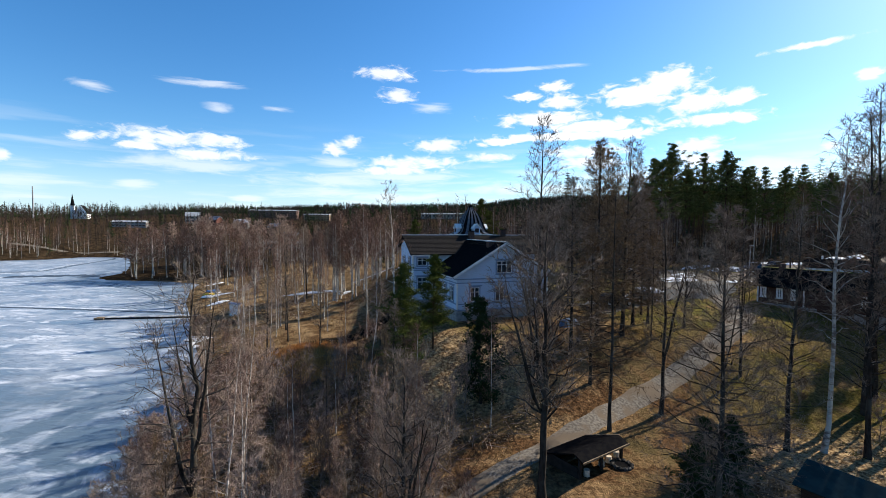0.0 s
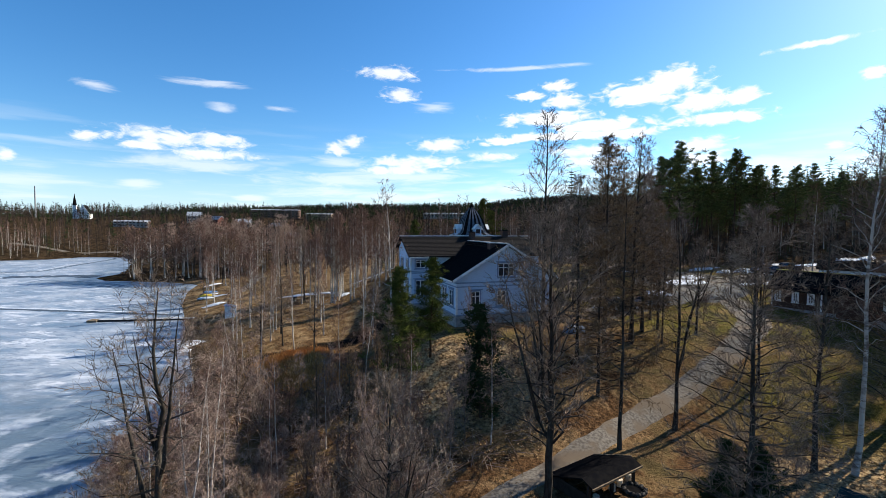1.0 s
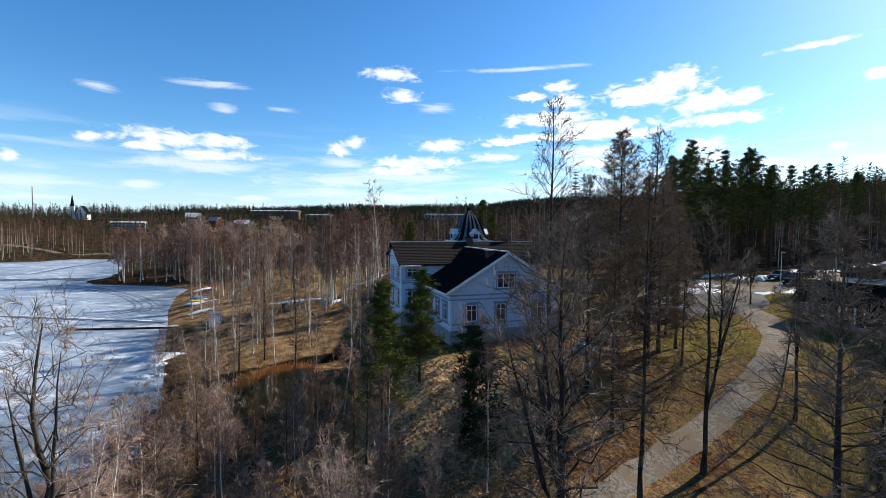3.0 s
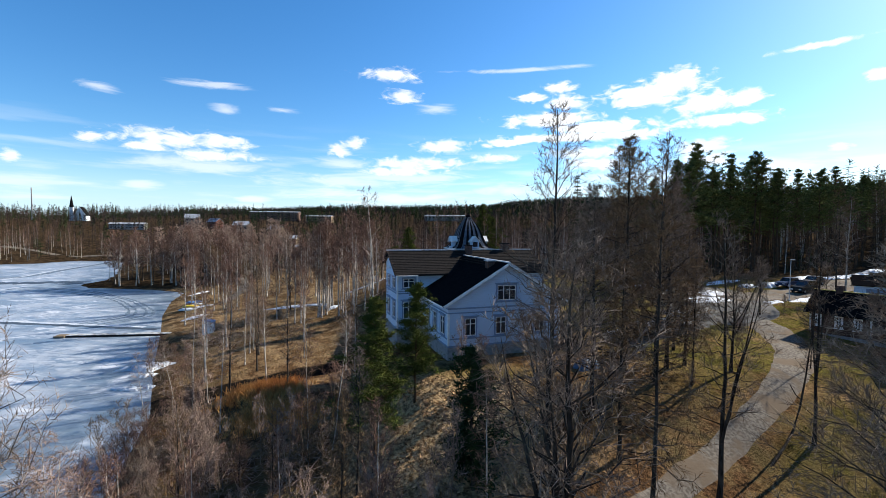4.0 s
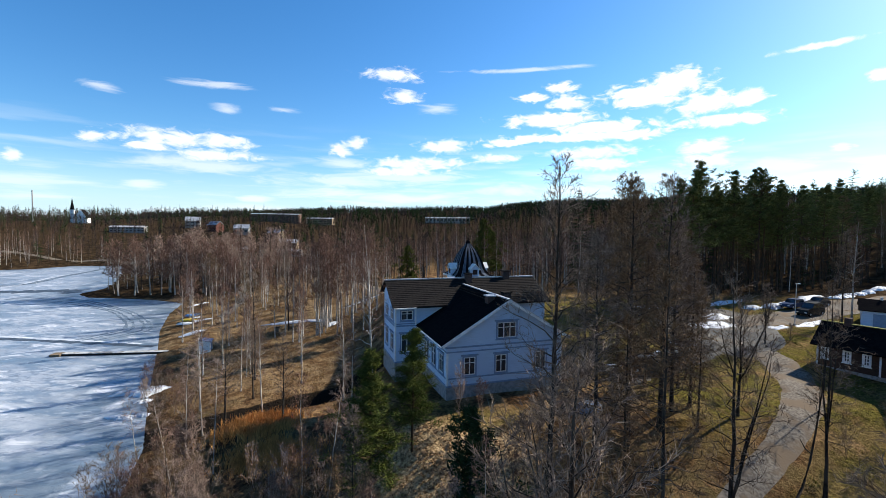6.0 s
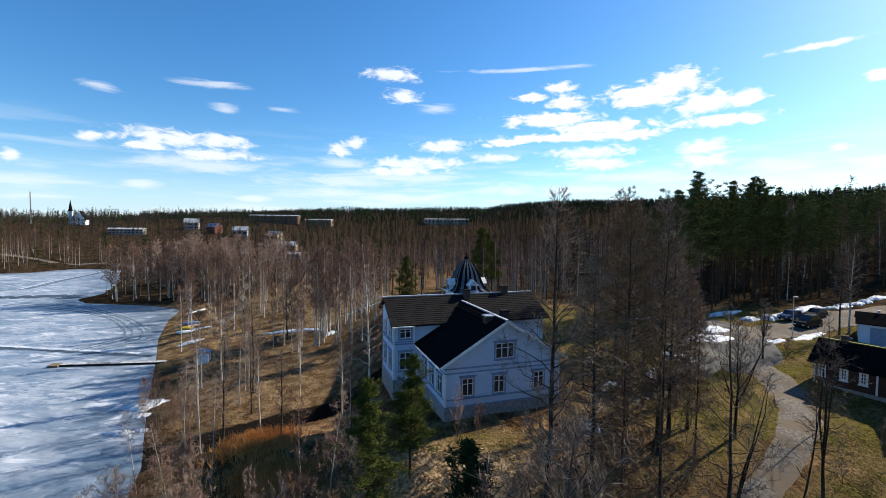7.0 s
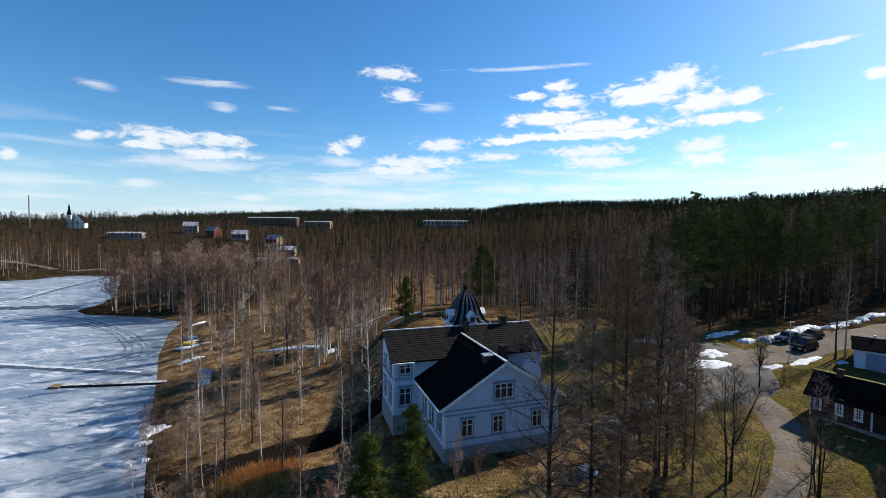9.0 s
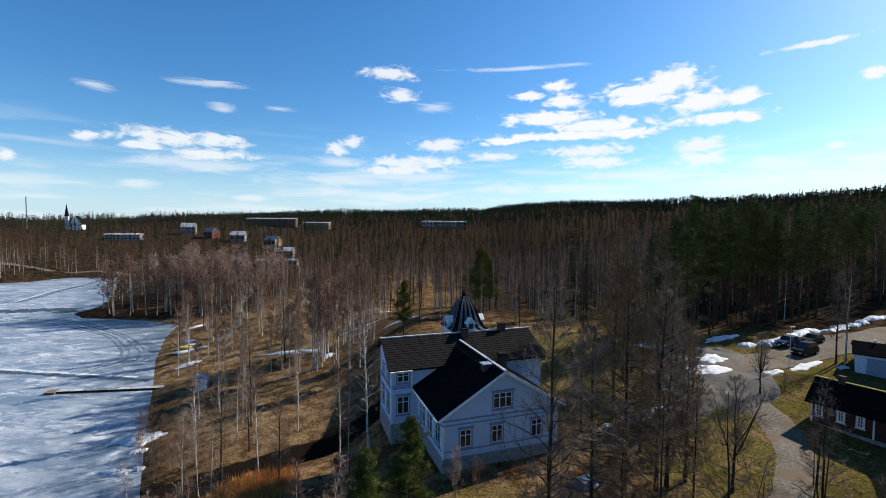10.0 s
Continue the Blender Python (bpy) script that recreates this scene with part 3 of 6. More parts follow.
def ice_material():
    mat = material("lake_ice", (0.6, 0.65, 0.7), 0.45, 0, 0.4)
    nt = mat.node_tree
    N, L = nt.nodes.new, nt.links.new
    b = nt.nodes["Principled BSDF"]
    geo = N("ShaderNodeNewGeometry")

    def nz(scale, lo, hi, sx=1.0, sy=1.0, rot=0.0):
        mp = N("ShaderNodeMapping")
        mp.inputs["Scale"].default_value = (sx, sy, 1)
        mp.inputs["Rotation"].default_value = (0, 0, rot)
        L(geo.outputs["Position"], mp.inputs[0])
        n = N("ShaderNodeTexNoise")
        n.inputs["Scale"].default_value, n.inputs["Detail"].default_value = scale, 7
        n.inputs["Roughness"].default_value = 0.62
        n.inputs["Distortion"].default_value = 0.8
        L(mp.outputs[0], n.inputs["Vector"])
        return N_clamp(nt, n.outputs["Fac"], lo, hi), n.outputs["Fac"]

    def mix(f, a, c):
        m = N("ShaderNodeMix")
        m.data_type = "RGBA"
        if isinstance(f, float):
            m.inputs[0].default_value = f
        else:
            L(f, m.inputs[0])
        for s, v in ((6, a), (7, c)):
            if isinstance(v, tuple):
                m.inputs[s].default_value = (*v, 1)
            else:
                L(v, m.inputs[s])
        return m.outputs[2]

    a, raw = nz(0.22, 0.42, 0.60, 0.45, 1.0, -0.2)
    c, _ = nz(0.55, 0.45, 0.62, 0.4, 1.0, -0.5)
    big, _ = nz(0.022, 0.42, 0.58)
    col = mix(a, (0.29, 0.325, 0.37), (0.155, 0.2, 0.255))
    col = mix(c, col, (0.36, 0.39, 0.425))
    col = mix(big, col, mix(a, (0.24, 0.28, 0.33), (0.13, 0.175, 0.225)))
    blot, _ = nz(0.28, 0.55, 0.62, 0.5, 1.0, -0.25)
    col = mix(blot, col, (0.49, 0.51, 0.54))
    fine, _ = nz(1.3, 0.50, 0.62, 0.5, 1.0, -0.2)
    spots = N("ShaderNodeMath")
    spots.operation = "MULTIPLY"
    L(fine, spots.inputs[0]), L(nz(0.06, 0.35, 0.6)[0], spots.inputs[1])
    col = mix(spots.outputs[0], col, (0.12, 0.155, 0.2))
    at = N("ShaderNodeAttribute")
    at.attribute_name = "thaw"
    m = N("ShaderNodeMath")
    m.operation = "MULTIPLY"
    L(at.outputs["Fac"], m.inputs[0])
    L(nz(0.16, 0.36, 0.58)[0], m.inputs[1])
    col = mix(m.outputs[0], col, (0.085, 0.12, 0.155))
    L(col, b.inputs["Base Color"])
    r = N("ShaderNodeMapRange")
    L(raw, r.inputs[0])
    r.inputs[1].default_value, r.inputs[2].default_value, r.inputs[3].default_value, r.inputs[4].default_value = 0.3, 0.7, 0.6, 0.3
    L(r.outputs[0], b.inputs["Roughness"])
    bp = N("ShaderNodeBump")
    bp.inputs["Strength"].default_value, bp.inputs["Distance"].default_value = 0.35, 0.08
    L(c, bp.inputs["Height"]), L(bp.outputs[0], b.inputs["Normal"])
    return mat


ix, iy = np.arange(-460, 6, 2.5), np.arange(-80, 290, 2.5)
IX, IY = np.meshgrid(ix, iy)
jj = (np.arange(len(iy) - 1)[:, None] * len(ix) + np.arange(len(ix) - 1)[None]).ravel()
ime = mesh_of("ice", np.c_[IX.ravel(), IY.ravel(), 0 * IX.ravel()], np.c_[jj, jj + 1, jj + len(ix) + 1, jj + len(ix)], [ice_material()])
at = ime.attributes.new("thaw", "FLOAT", "POINT")
ID = lake_distance(IX, IY)
at.data.foreach_set("value", np.maximum(sstep(-18, -2, ID), 1.8 * sstep(-75, -8, ID) * sstep(74, 22, IY)).ravel().astype(np.float32))
tagged(new("water", ime), "frozen lake with grey thawing ice and snow", "lake", kind="structure")


def ribbon(name, line, half, lift, mat, label, category, kind="structure"):
    """A strip laid on the ground along a line."""
    p = np.asarray(line, float)
    k = np.linspace(0, len(p) - 1, 4 * len(p))
    p = np.c_[np.interp(k, np.arange(len(p)), p[:, 0]), np.interp(k, np.arange(len(p)), p[:, 1])]
    d = np.gradient(p, axis=0)
    d /= np.linalg.norm(d, axis=1)[:, None]
    nrm = np.c_[-d[:, 1], d[:, 0]]
    cols = np.array([-1.0, -0.6, -0.2, 0.2, 0.6, 1.0])
    rng = np.random.default_rng(5)
    def wander():
        w = rng.normal(size=len(p))
        for _ in range(5):
            w = (np.roll(w, 1) + 2 * w + np.roll(w, -1)) / 4
        return w[:, None]

    jit = np.where(cols[None] < 0, wander(), wander()) * 0.12 + 1
    P = p[:, None] + nrm[:, None] * (half * cols[None] * jit)[..., None]
    zz = ground_z(P[..., 0], P[..., 1]) + lift - 0.10 * (np.abs(cols)[None] > 0.9)
    n = len(cols)
    f = [(i * n + j, i * n + j + 1, (i + 1) * n + j + 1, (i + 1) * n + j) for i in range(len(p) - 1) for j in range(n - 1)]
    return tagged(new(name, mesh_of(name, np.concatenate([P, zz[..., None]], -1).reshape(-1, 3), f, [mat], None, True)), label, category, kind=kind)


ribbon("road", ROAD, np.interp(np.linspace(0, 1, 4 * len(ROAD)), [0, 0.58, 0.72, 0.88, 1], [0.85, 0.95, 1.5, 1.9, 1.7])[:, None], 0.10, M_GRAVEL, "pale gravel road winding up to the yard", "road")


# ---- the white house ----
def window(parent, x0, x1, z0, z1, face, axis, depth=0.07, cols=2, rows=2, trim=M_TRIM, frame_mat=M_WHITE, cap=True):
    """A casement in a wall: face is the wall's plane; axis 'x' for walls along x that look to -y, 'y' for walls along y that look to -x."""
    def bx(a0, a1, c0, c1, d0, d1):
        return (a0, a1, face - d1, face - d0, c0, c1) if axis == "x" else (face - d1, face - d0, a0, a1, c0, c1)
    w = part("window", boxes(bx(x0 - 0.14, x1 + 0.14, z0 - 0.14, z0, 0, depth), bx(x0 - 0.14, x1 + 0.14, z1, z1 + 0.14, 0, depth),
                             bx(x0 - 0.14, x0, z0, z1, 0, depth), bx(x1, x1 + 0.14, z0, z1, 0, depth)), trim, parent)
    part("pane", boxes(bx(x0, x1, z0, z1, 0.004, 0.015)), M_GLASS, w, "dark reflecting glass")
    bars = [bx(x0, x0 + 0.07, z0, z1, 0.015, 0.05), bx(x1 - 0.07, x1, z0, z1, 0.015, 0.05), bx(x0 + 0.07, x1 - 0.07, z0, z0 + 0.07, 0.015, 0.05), bx(x0 + 0.07, x1 - 0.07, z1 - 0.07, z1, 0.015, 0.05)]
    for i in range(1, cols):
        c = x0 + (x1 - x0) * i / cols
        bars.append(bx(c - 0.045, c + 0.045, z0 + 0.07, z1 - 0.07, 0.015, 0.048))
    for i in range(1, rows):
        c = z0 + (z1 - z0) * (i / rows if rows != 2 else 0.68)
        bars.append(bx(x0 + 0.07, x1 - 0.07, c - 0.03, c + 0.03, 0.015, 0.044))
    part("window_frame", boxes(*bars), frame_mat, w, "white painted sash bars")
    if cap:
        part("cornice", boxes(bx(x0 - 0.28, x1 + 0.28, z1 + 0.14, z1 + 0.26, 0, 0.16)), trim, w)
    part("window_sill", boxes(bx(x0 - 0.2, x1 + 0.2, z0 - 0.2, z0 - 0.14, 0, 0.13)), trim, w)
    return w


def sawtooth(p, q, n, step):
    """Roof profile from eave p to ridge q in n stepped courses."""
    out = []
    for i in range(n):
        a = (p[0] + (q[0] - p[0]) * i / n, p[1] + (q[1] - p[1]) * i / n)
        b = (p[0] + (q[0] - p[0]) * (i + 1) / n, p[1] + (q[1] - p[1]) * (i + 1) / n)
        out += [(a[0], a[1] + step), (b[0], b[1] + 0.004)]
    return out


M_GREYSTRIPE = varied("grey_sheet_stripe", (0.117, 0.133, 0.16), (0.072, 0.0855, 0.105), 4, 0.5)


def white_house():
    h = thing("house", pose(0.09, 52.45, 9.1, 0, 0, 22.5), "white wooden villa with a dark roof on the knoll", "house")
    GW, GH, GA = 11.95, 5.0, 8.55
    part("footing", boxes((-0.06, GW + 0.06, -0.06, 8.5, -1.2, 0.85), (-2.96, 15.4, 8.54, 14.8, -1.2, 0.85)), M_STONE, h, "grey rendered stone footing")
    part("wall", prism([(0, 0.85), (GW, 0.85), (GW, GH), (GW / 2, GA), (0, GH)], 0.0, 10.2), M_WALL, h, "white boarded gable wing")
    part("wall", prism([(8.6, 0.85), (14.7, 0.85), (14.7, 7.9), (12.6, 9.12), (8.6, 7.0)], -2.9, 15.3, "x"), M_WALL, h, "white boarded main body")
    # mouldings of the gable and the flank
    for z0, z1, d in ((0.85, 1.0, 0.06), (1.55, 1.68, 0.04), (4.0, 4.12, 0.05), (4.42, 4.56, 0.07)):
        part("moulding", boxes((-d, GW + d, -d, 0, z0, z1), (-d, 0, 0, 8.52, z0, z1)), M_TRIM, h, "blue-grey painted moulding")
    for z0, z1 in ((0.85, 1.0), (4.75, 4.9), (5.0, 5.1)):
        part("moulding", boxes((-2.96, -0.02, 8.54, 8.6, z0, z1), (-2.96, -2.9, 8.6, 14.7, z0, z1)), M_TRIM, h)
    for x in (-0.07, GW - 0.12):
        part("corner_board", boxes((x, x + 0.19, -0.075, 0.1, 1.0, 4.0)), M_WHITE, h)
    part("corner_board", boxes((-2.97, -2.8, 8.52, 8.68, 1.0, 6.8)), M_WHITE, h)
    for x0 in (1.65, 4.85, 9.1):
        window(h, x0, x0 + 1.12, 1.85, 3.5, 0, "x")
    window(h, 5.0, 6.95, 5.1, 6.55, 0, "x", cols=3)
    for y0 in (1.0, 3.4, 5.9):
        window(h, y0, y0 + 1.15, 1.85, 3.6, 0, "y")
    window(h, -2.25, -1.0, 5.45, 6.45, 8.6, "x", cap=False)
    window(h, -2.25, -1.0, 2.0, 3.9, 8.6, "x")
    for y0 in (9.6, 12.4):
        window(h, y0, y0 + 1.2, 5.3, 6.5, -2.9, "y", cap=False)
        window(h, y0, y0 + 1.2, 2.0, 3.8, -2.9, "y")
    # roofs
    s = (GA - GH) / (GW / 2)
    z_e = GH + 0.22 - 0.65 * s
    part("roof", slab((-0.65, -0.55, z_e), (GW / 2, -0.55, GA + 0.22), (GW / 2, 12.4, GA + 0.22), (-0.65, 12.4, z_e), 0.16), M_ROOF, h, "black felt roof slope")
    part("roof", slab((GW + 0.65, -0.55, z_e), (GW / 2, -0.55, GA + 0.22), (GW / 2, 12.4, GA + 0.22), (GW + 0.65, 12.4, z_e), 0.16), M_ROOF, h, "black felt roof slope")
    part("bargeboard", slab((-0.68, -0.60, z_e + 0.02), (GW / 2, -0.60, GA + 0.24), (GW / 2, -0.55, GA + 0.24), (-0.68, -0.55, z_e + 0.02), 0.26), M_WHITE, h)
    part("bargeboard", slab((GW + 0.68, -0.60, z_e + 0.02), (GW / 2, -0.60, GA + 0.24), (GW / 2, -0.55, GA + 0.24), (GW + 0.68, -0.55, z_e + 0.02), 0.26), M_WHITE, h)
    part("rake_flashing", slab((GW + 0.6, -0.62, z_e + 0.10), (GW / 2, -0.62, GA + 0.30), (GW / 2, -0.42, GA + 0.30), (GW + 0.6, -0.42, z_e + 0.10), 0.05), M_METAL, h, "bright sheet flashing")
    ms = (9.12 - 7.0) / 4.0
    ef, er = (8.0, 7.0 + 0.25 - 0.6 * ms), (12.6, 9.37)
    front = [(ef[0], ef[1] - 0.16)] + sawtooth(ef, er, 15, 0.045) + [(er[0], er[1] - 0.16)]
    part("roof", prism(front, -3.3, 15.8, "x"), M_TILE, h, "brown tiled roof slope")
    back = [(15.3, 7.63)] + sawtooth((15.3, 7.79), er, 9, 0.045) + [(er[0], er[1] - 0.16)]
    part("roof", prism(back, -3.3, 15.8, "x"), M_TILE, h, "brown tiled roof slope")
    part("ridge_cap", boxes((-3.35, 15.85, 12.46, 12.74, 9.34, 9.46)), M_METAL, h, "pale sheet ridge cap")
    part("ridge_cap", boxes((GW / 2 - 0.13, GW / 2 + 0.13, -0.6, 12.3, GA + 0.18, GA + 0.29)), M_METAL, h, "pale sheet ridge cap")
    part("gutter", boxes((-3.2, -0.75, 7.84, 7.98, 6.76, 6.86)), M_WHITE, h)
    part("gutter", boxes((-0.78, -0.66, -0.5, 7.9, z_e - 0.14, z_e - 0.04)), M_WHITE, h)
    part("downpipe", boxes((-0.86, -0.76, 7.9, 8.0, 5.0, 6.8)), M_WHITE, h)
    # roof ladder beside the ridge
    bm = bmesh.new()
    for k in range(14):
        y = 2.4 + k * 0.62
        box(bm, 5.1, 5.6, y, y + 0.05, GH + 0.24 + 5.35 * s + 0.06, GH + 0.24 + 5.35 * s + 0.14)
    box(bm, 5.05, 5.13, 2.3, 11.0, GH + 0.24 + 5.1 * s, GH + 0.24 + 5.1 * s + 0.10)
    part("roof_ladder", bm, M_TILE, h, "dark metal roof walkway")
    for x, y, zb, zt, w in ((4.75, 1.7, 7.2, 8.75, 0.75), (8.4, 5.5, 6.4, 8.4, 0.8), (11.6, 12.2, 8.6, 10.1, 0.8), (6.4, 11.6, 8.4, 9.9, 0.7)):
        c = part("chimney", boxes((x, x + w, y, y + w, zb, zt)), M_BRICK, h, "dark brick chimney")
        part("cap", boxes((x - 0.1, x + w + 0.1, y - 0.1, y + w + 0.1, zt, zt + 0.12)), M_METAL if y < 2 else M_TILE, c, "sheet chimney cap")
    # corner turret with a bell roof of striped sheet
    tx, ty, tw = 7.9, 15.0, 2.3
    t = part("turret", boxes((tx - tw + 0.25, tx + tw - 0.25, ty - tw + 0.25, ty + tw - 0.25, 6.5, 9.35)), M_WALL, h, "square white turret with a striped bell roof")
    part("cornice", boxes((tx - tw - 0.2, tx + tw + 0.2, ty - tw - 0.2, ty + tw + 0.2, 9.35, 9.52)), M_WHITE, t)
    prof = [(2.45, 9.52), (1.98, 9.85), (1.68, 10.4), (1.46, 11.1), (1.22, 11.8), (0.95, 12.4), (0.68, 12.85), (0.46, 13.1), (0.3, 13.4), (0.08, 13.6)]
    strips = 9
    for light in (0, 1):
        bm = bmesh.new()
        for side in range(4):
            m = Matrix.Translation((tx, ty, 0)) @ Matrix.Rotation(side * math.pi / 2, 4, "Z")
            for k in range(strips):
                if k % 2 != light:
                    continue
                a, b = -1 + 2 * k / strips, -1 + 2 * (k + 1) / strips
                up = 0.05 if light else 0.0
                for (r0, z0), (r1, z1) in zip(prof, prof[1:]):
                    q = [m @ Vector(p) for p in ((a * r0, -r0 - up, z0), (b * r0, -r0 - up, z0), (b * r1, -r1 - up, z1), (a * r1, -r1 - up, z1))]
                    bm.faces.new([bm.verts.new(p) for p in q])
        part("roof_stripe", bm, M_GREYSTRIPE if light else M_ROOF, t, "pale sheet stripes" if light else "black sheet stripes")
    for side in range(4):
        m = Matrix.Translation((tx, ty, 0)) @ Matrix.Rotation(side * math.pi / 2, 4, "Z")
        bm = prism([(-0.5, 9.55), (0.5, 9.55), (0.5, 10.4), (0, 10.9), (-0.5, 10.4)], -2.45, -1.4)
        bm.transform(m)
        d = part("dormer", bm, M_WALL, t)
        bm = prism([(-0.66, 10.3), (0, 10.94), (0.66, 10.3), (0.66, 10.4), (0, 11.06), (-0.66, 10.4)], -2.6, -1.35)
        bm.transform(m)
        part("dormer_roof", bm, M_WHITE, d)
        bm = boxes((-0.3, 0.3, -2.48, -2.45, 9.75, 10.35))
        bm.transform(m)
        part("pane", bm, M_GLASS, d)
    bm = bmesh.new()
    bmesh.ops.create_cone(bm, segments=10, radius1=0.12, radius2=0.03, depth=0.8, matrix=Matrix.Translation((tx, ty, 13.8)))
    bmesh.ops.create_icosphere(bm, subdivisions=2, radius=0.3, matrix=Matrix.Translation((tx, ty, 13.62)))
    part("finial", bm, M_ROOF, t)
    return h


white_house()


# ---- outbuildings ----
M_PALEWOOD = varied("sawn_wood", (0.55, 0.47, 0.37), (0.42, 0.35, 0.27), 5, 0.8, 0.2)
M_MOSS = varied("moss", (0.20, 0.20, 0.06), (0.13, 0.12, 0.05), 4, 0.95, 0.4)


def log_shed():
    """The dark boarded building by the road; local x runs along its long wall that looks to the road."""
    L, W, wh, rh = 13.5, 4.8, 2.75, 4.7
    h = thing("log_building", pose(40.9, 64.7, 9.5, 0, 0, -55.5), "dark brown boarded outbuilding with white window frames", "outbuilding")
    part("footing", boxes((-0.05, L + 0.05, -0.05, W + 0.05, -1.2, 0.25)), M_STONE, h)
    part("wall", prism([(0, 0.25), (W, 0.25), (W, wh), (W / 2, rh), (0, wh)], 0, L, "x"), M_LOG, h)
    s = (rh - wh) / (W / 2)
    for a, b in ((-0.5, W / 2), (W + 0.5, W / 2)):
        part("roof", slab((-0.5, a, wh + 0.15 - 0.5 * s), (L + 0.5, a, wh + 0.15 - 0.5 * s), (L + 0.5, b, rh + 0.15), (-0.5, b, rh + 0.15), 0.12), M_ROOF, h, "black felt roof slope")
    for x in (0, 5.2, L - 0.16):
        part("corner_board", boxes((x, x + 0.16, -0.05, 0.02, 0.25, wh)), M_WHITE, h, "white vertical board")
    for x in (0.5, 2.4, 4.0, 10.9):
        window(h, x, x + 0.46, 1.15, 2.25, 0, "x", trim=M_WHITE, cap=False, cols=2, rows=3)
    window(h, 1.9, 2.7, 1.15, 2.25, 0, "y", trim=M_WHITE, cap=False, cols=2, rows=3)
    part("chimney", boxes((1.6, 2.2, 2.1, 2.7, 4.2, 5.5)), M_BRICK, h, "dark brick chimney")
    porch = part("porch", boxes((7.2, 10.2, -1.6, 0.0, 0.1, 2.5)), M_LOG, h, "dark boarded porch with a small gable")
    for a, b in ((6.8, 8.7), (10.6, 8.7)):
        part("porch_roof", slab((a, -2.0, 2.35), (a, 1.4, 2.35), (b, 1.4, 3.9), (b, -2.0, 3.9), 0.1), M_ROOF, porch, "black felt porch roof")
    part("ridge_cap", boxes((-0.52, L + 0.52, W / 2 - 0.2, W / 2 + 0.25, rh + 0.12, rh + 0.2)), M_MOSS, h, "mossy ridge boards")
    return h


log_shed()


def garage():
    h = thing("garage", pose(58.6, 80.6, gz(61, 83), 0, 0, -38), "white garage with a dark grey felt roof", "garage")
    L, W = 9.0, 6.5
    part("wall", prism([(0, -0.6), (W, -0.6), (W, 2.6), (W / 2, 3.7), (0, 2.6)], 0, L, "x"), M_WALL, h)
    for a, b in ((-0.4, W / 2), (W + 0.4, W / 2)):
        part("roof", slab((-0.4, a, 2.6), (L + 0.4, a, 2.6), (L + 0.4, b, 3.88), (-0.4, b, 3.88), 0.14), M_ROOF, h, "dark grey felt roof slope")
    part("garage_door", boxes((1.2, 3.8, -0.05, 0.01, -0.3, 2.1)), M_TRIM, h)
    part("vent", boxes((2, 2.3, 3.1, 3.4, 3.7, 4.3)), M_METAL, h)
    return h


garage()


def log_shelter():
    """A low gabled campfire shelter, open to one side, with plank benches."""
    h = thing("shelter", pose(9.3, 31.4, gz(9.3, 31.4) - 0.15, 0, 0, 37), "low dark gabled campfire shelter beside the road", "shelter")
    for x in (-2.1, 0.0, 2.1):
        part("post", boxes((x - 0.08, x + 0.08, -1.30, -1.14, -0.3, 1.75)), M_DARKWOOD, h)
        part("post", boxes((x - 0.08, x + 0.08, 1.44, 1.6, -0.3, 0.75)), M_DARKWOOD, h)
    part("roof", slab((-2.3, 1.9, 0.72), (2.3, 1.9, 0.72), (2.3, -0.9, 2.05), (-2.3, -0.9, 2.05), 0.09), M_ROOF, h, "black felted plank roof")
    part("roof", slab((-2.3, -1.65, 1.72), (2.3, -1.65, 1.72), (2.3, -0.9, 2.05), (-2.3, -0.9, 2.05), 0.09), M_ROOF, h, "black felted plank roof")
    part("fascia", boxes((-2.32, 2.32, -1.70, -1.62, 1.60, 1.73)), M_WOOD, h, "weathered fascia board")
    part("gable_board", slab((2.26, 1.9, 0.76), (2.35, 1.9, 0.76), (2.35, -0.9, 2.09), (2.26, -0.9, 2.09), 0.12), M_WOOD, h)
    part("back_wall", boxes((-2.1, 2.1, 1.45, 1.53, -0.3, 0.8)), M_DARKWOOD, h)
    part("side_wall", boxes((-2.16, -2.08, -1.1, 1.45, -0.3, 1.0)), M_DARKWOOD, h)
    part("bench_seat", boxes((-1.9, 1.9, 0.5, 0.95, 0.30, 0.36)), M_WOOD, h)
    h.scale = (1.0, 1.0, 0.86)
    return h


def log_stool(x, y):
    bm = bmesh.new()
    bmesh.ops.create_cone(bm, cap_ends=True, segments=14, radius1=0.21, radius2=0.19, depth=0.46, matrix=pose(x, y, gz(x, y) + 0.18))
    me = bpy.data.meshes.new("log_stool")
    bm.to_mesh(me)
    bm.free()
    me.materials.append(M_PALEWOOD)
    return tagged(new("log_stool", me), "sawn pale log stool beside the shelter", "stool", "log stools")


M_SOOTSTONE = varied("sooty_stone", (0.07, 0.065, 0.06), (0.03, 0.028, 0.026), 4, 0.9, 0.4)


def fire_ring(x, y):
    r = thing("fire_ring", pose(x, y, gz(x, y)), "round dark stone ring of a campfire", "fire ring")
    for k in range(12):
        a = k * math.pi / 6
        bm = bmesh.new()
        bmesh.ops.create_icosphere(bm, subdivisions=1, radius=0.2, matrix=pose(0.6 * math.cos(a), 0.6 * math.sin(a), 0.08, 0, 0, k * 40) @ Matrix.Diagonal((1.1, 0.8, 0.75, 1)))
        part("stone", bm, M_SOOTSTONE, r)
    bm = bmesh.new()
    bmesh.ops.create_cone(bm, cap_ends=True, segments=16, radius1=0.55, radius2=0.5, depth=0.08, matrix=pose(0, 0, 0.03))
    part("ash_bed", bm, M_ROOF, r, "black ash bed")


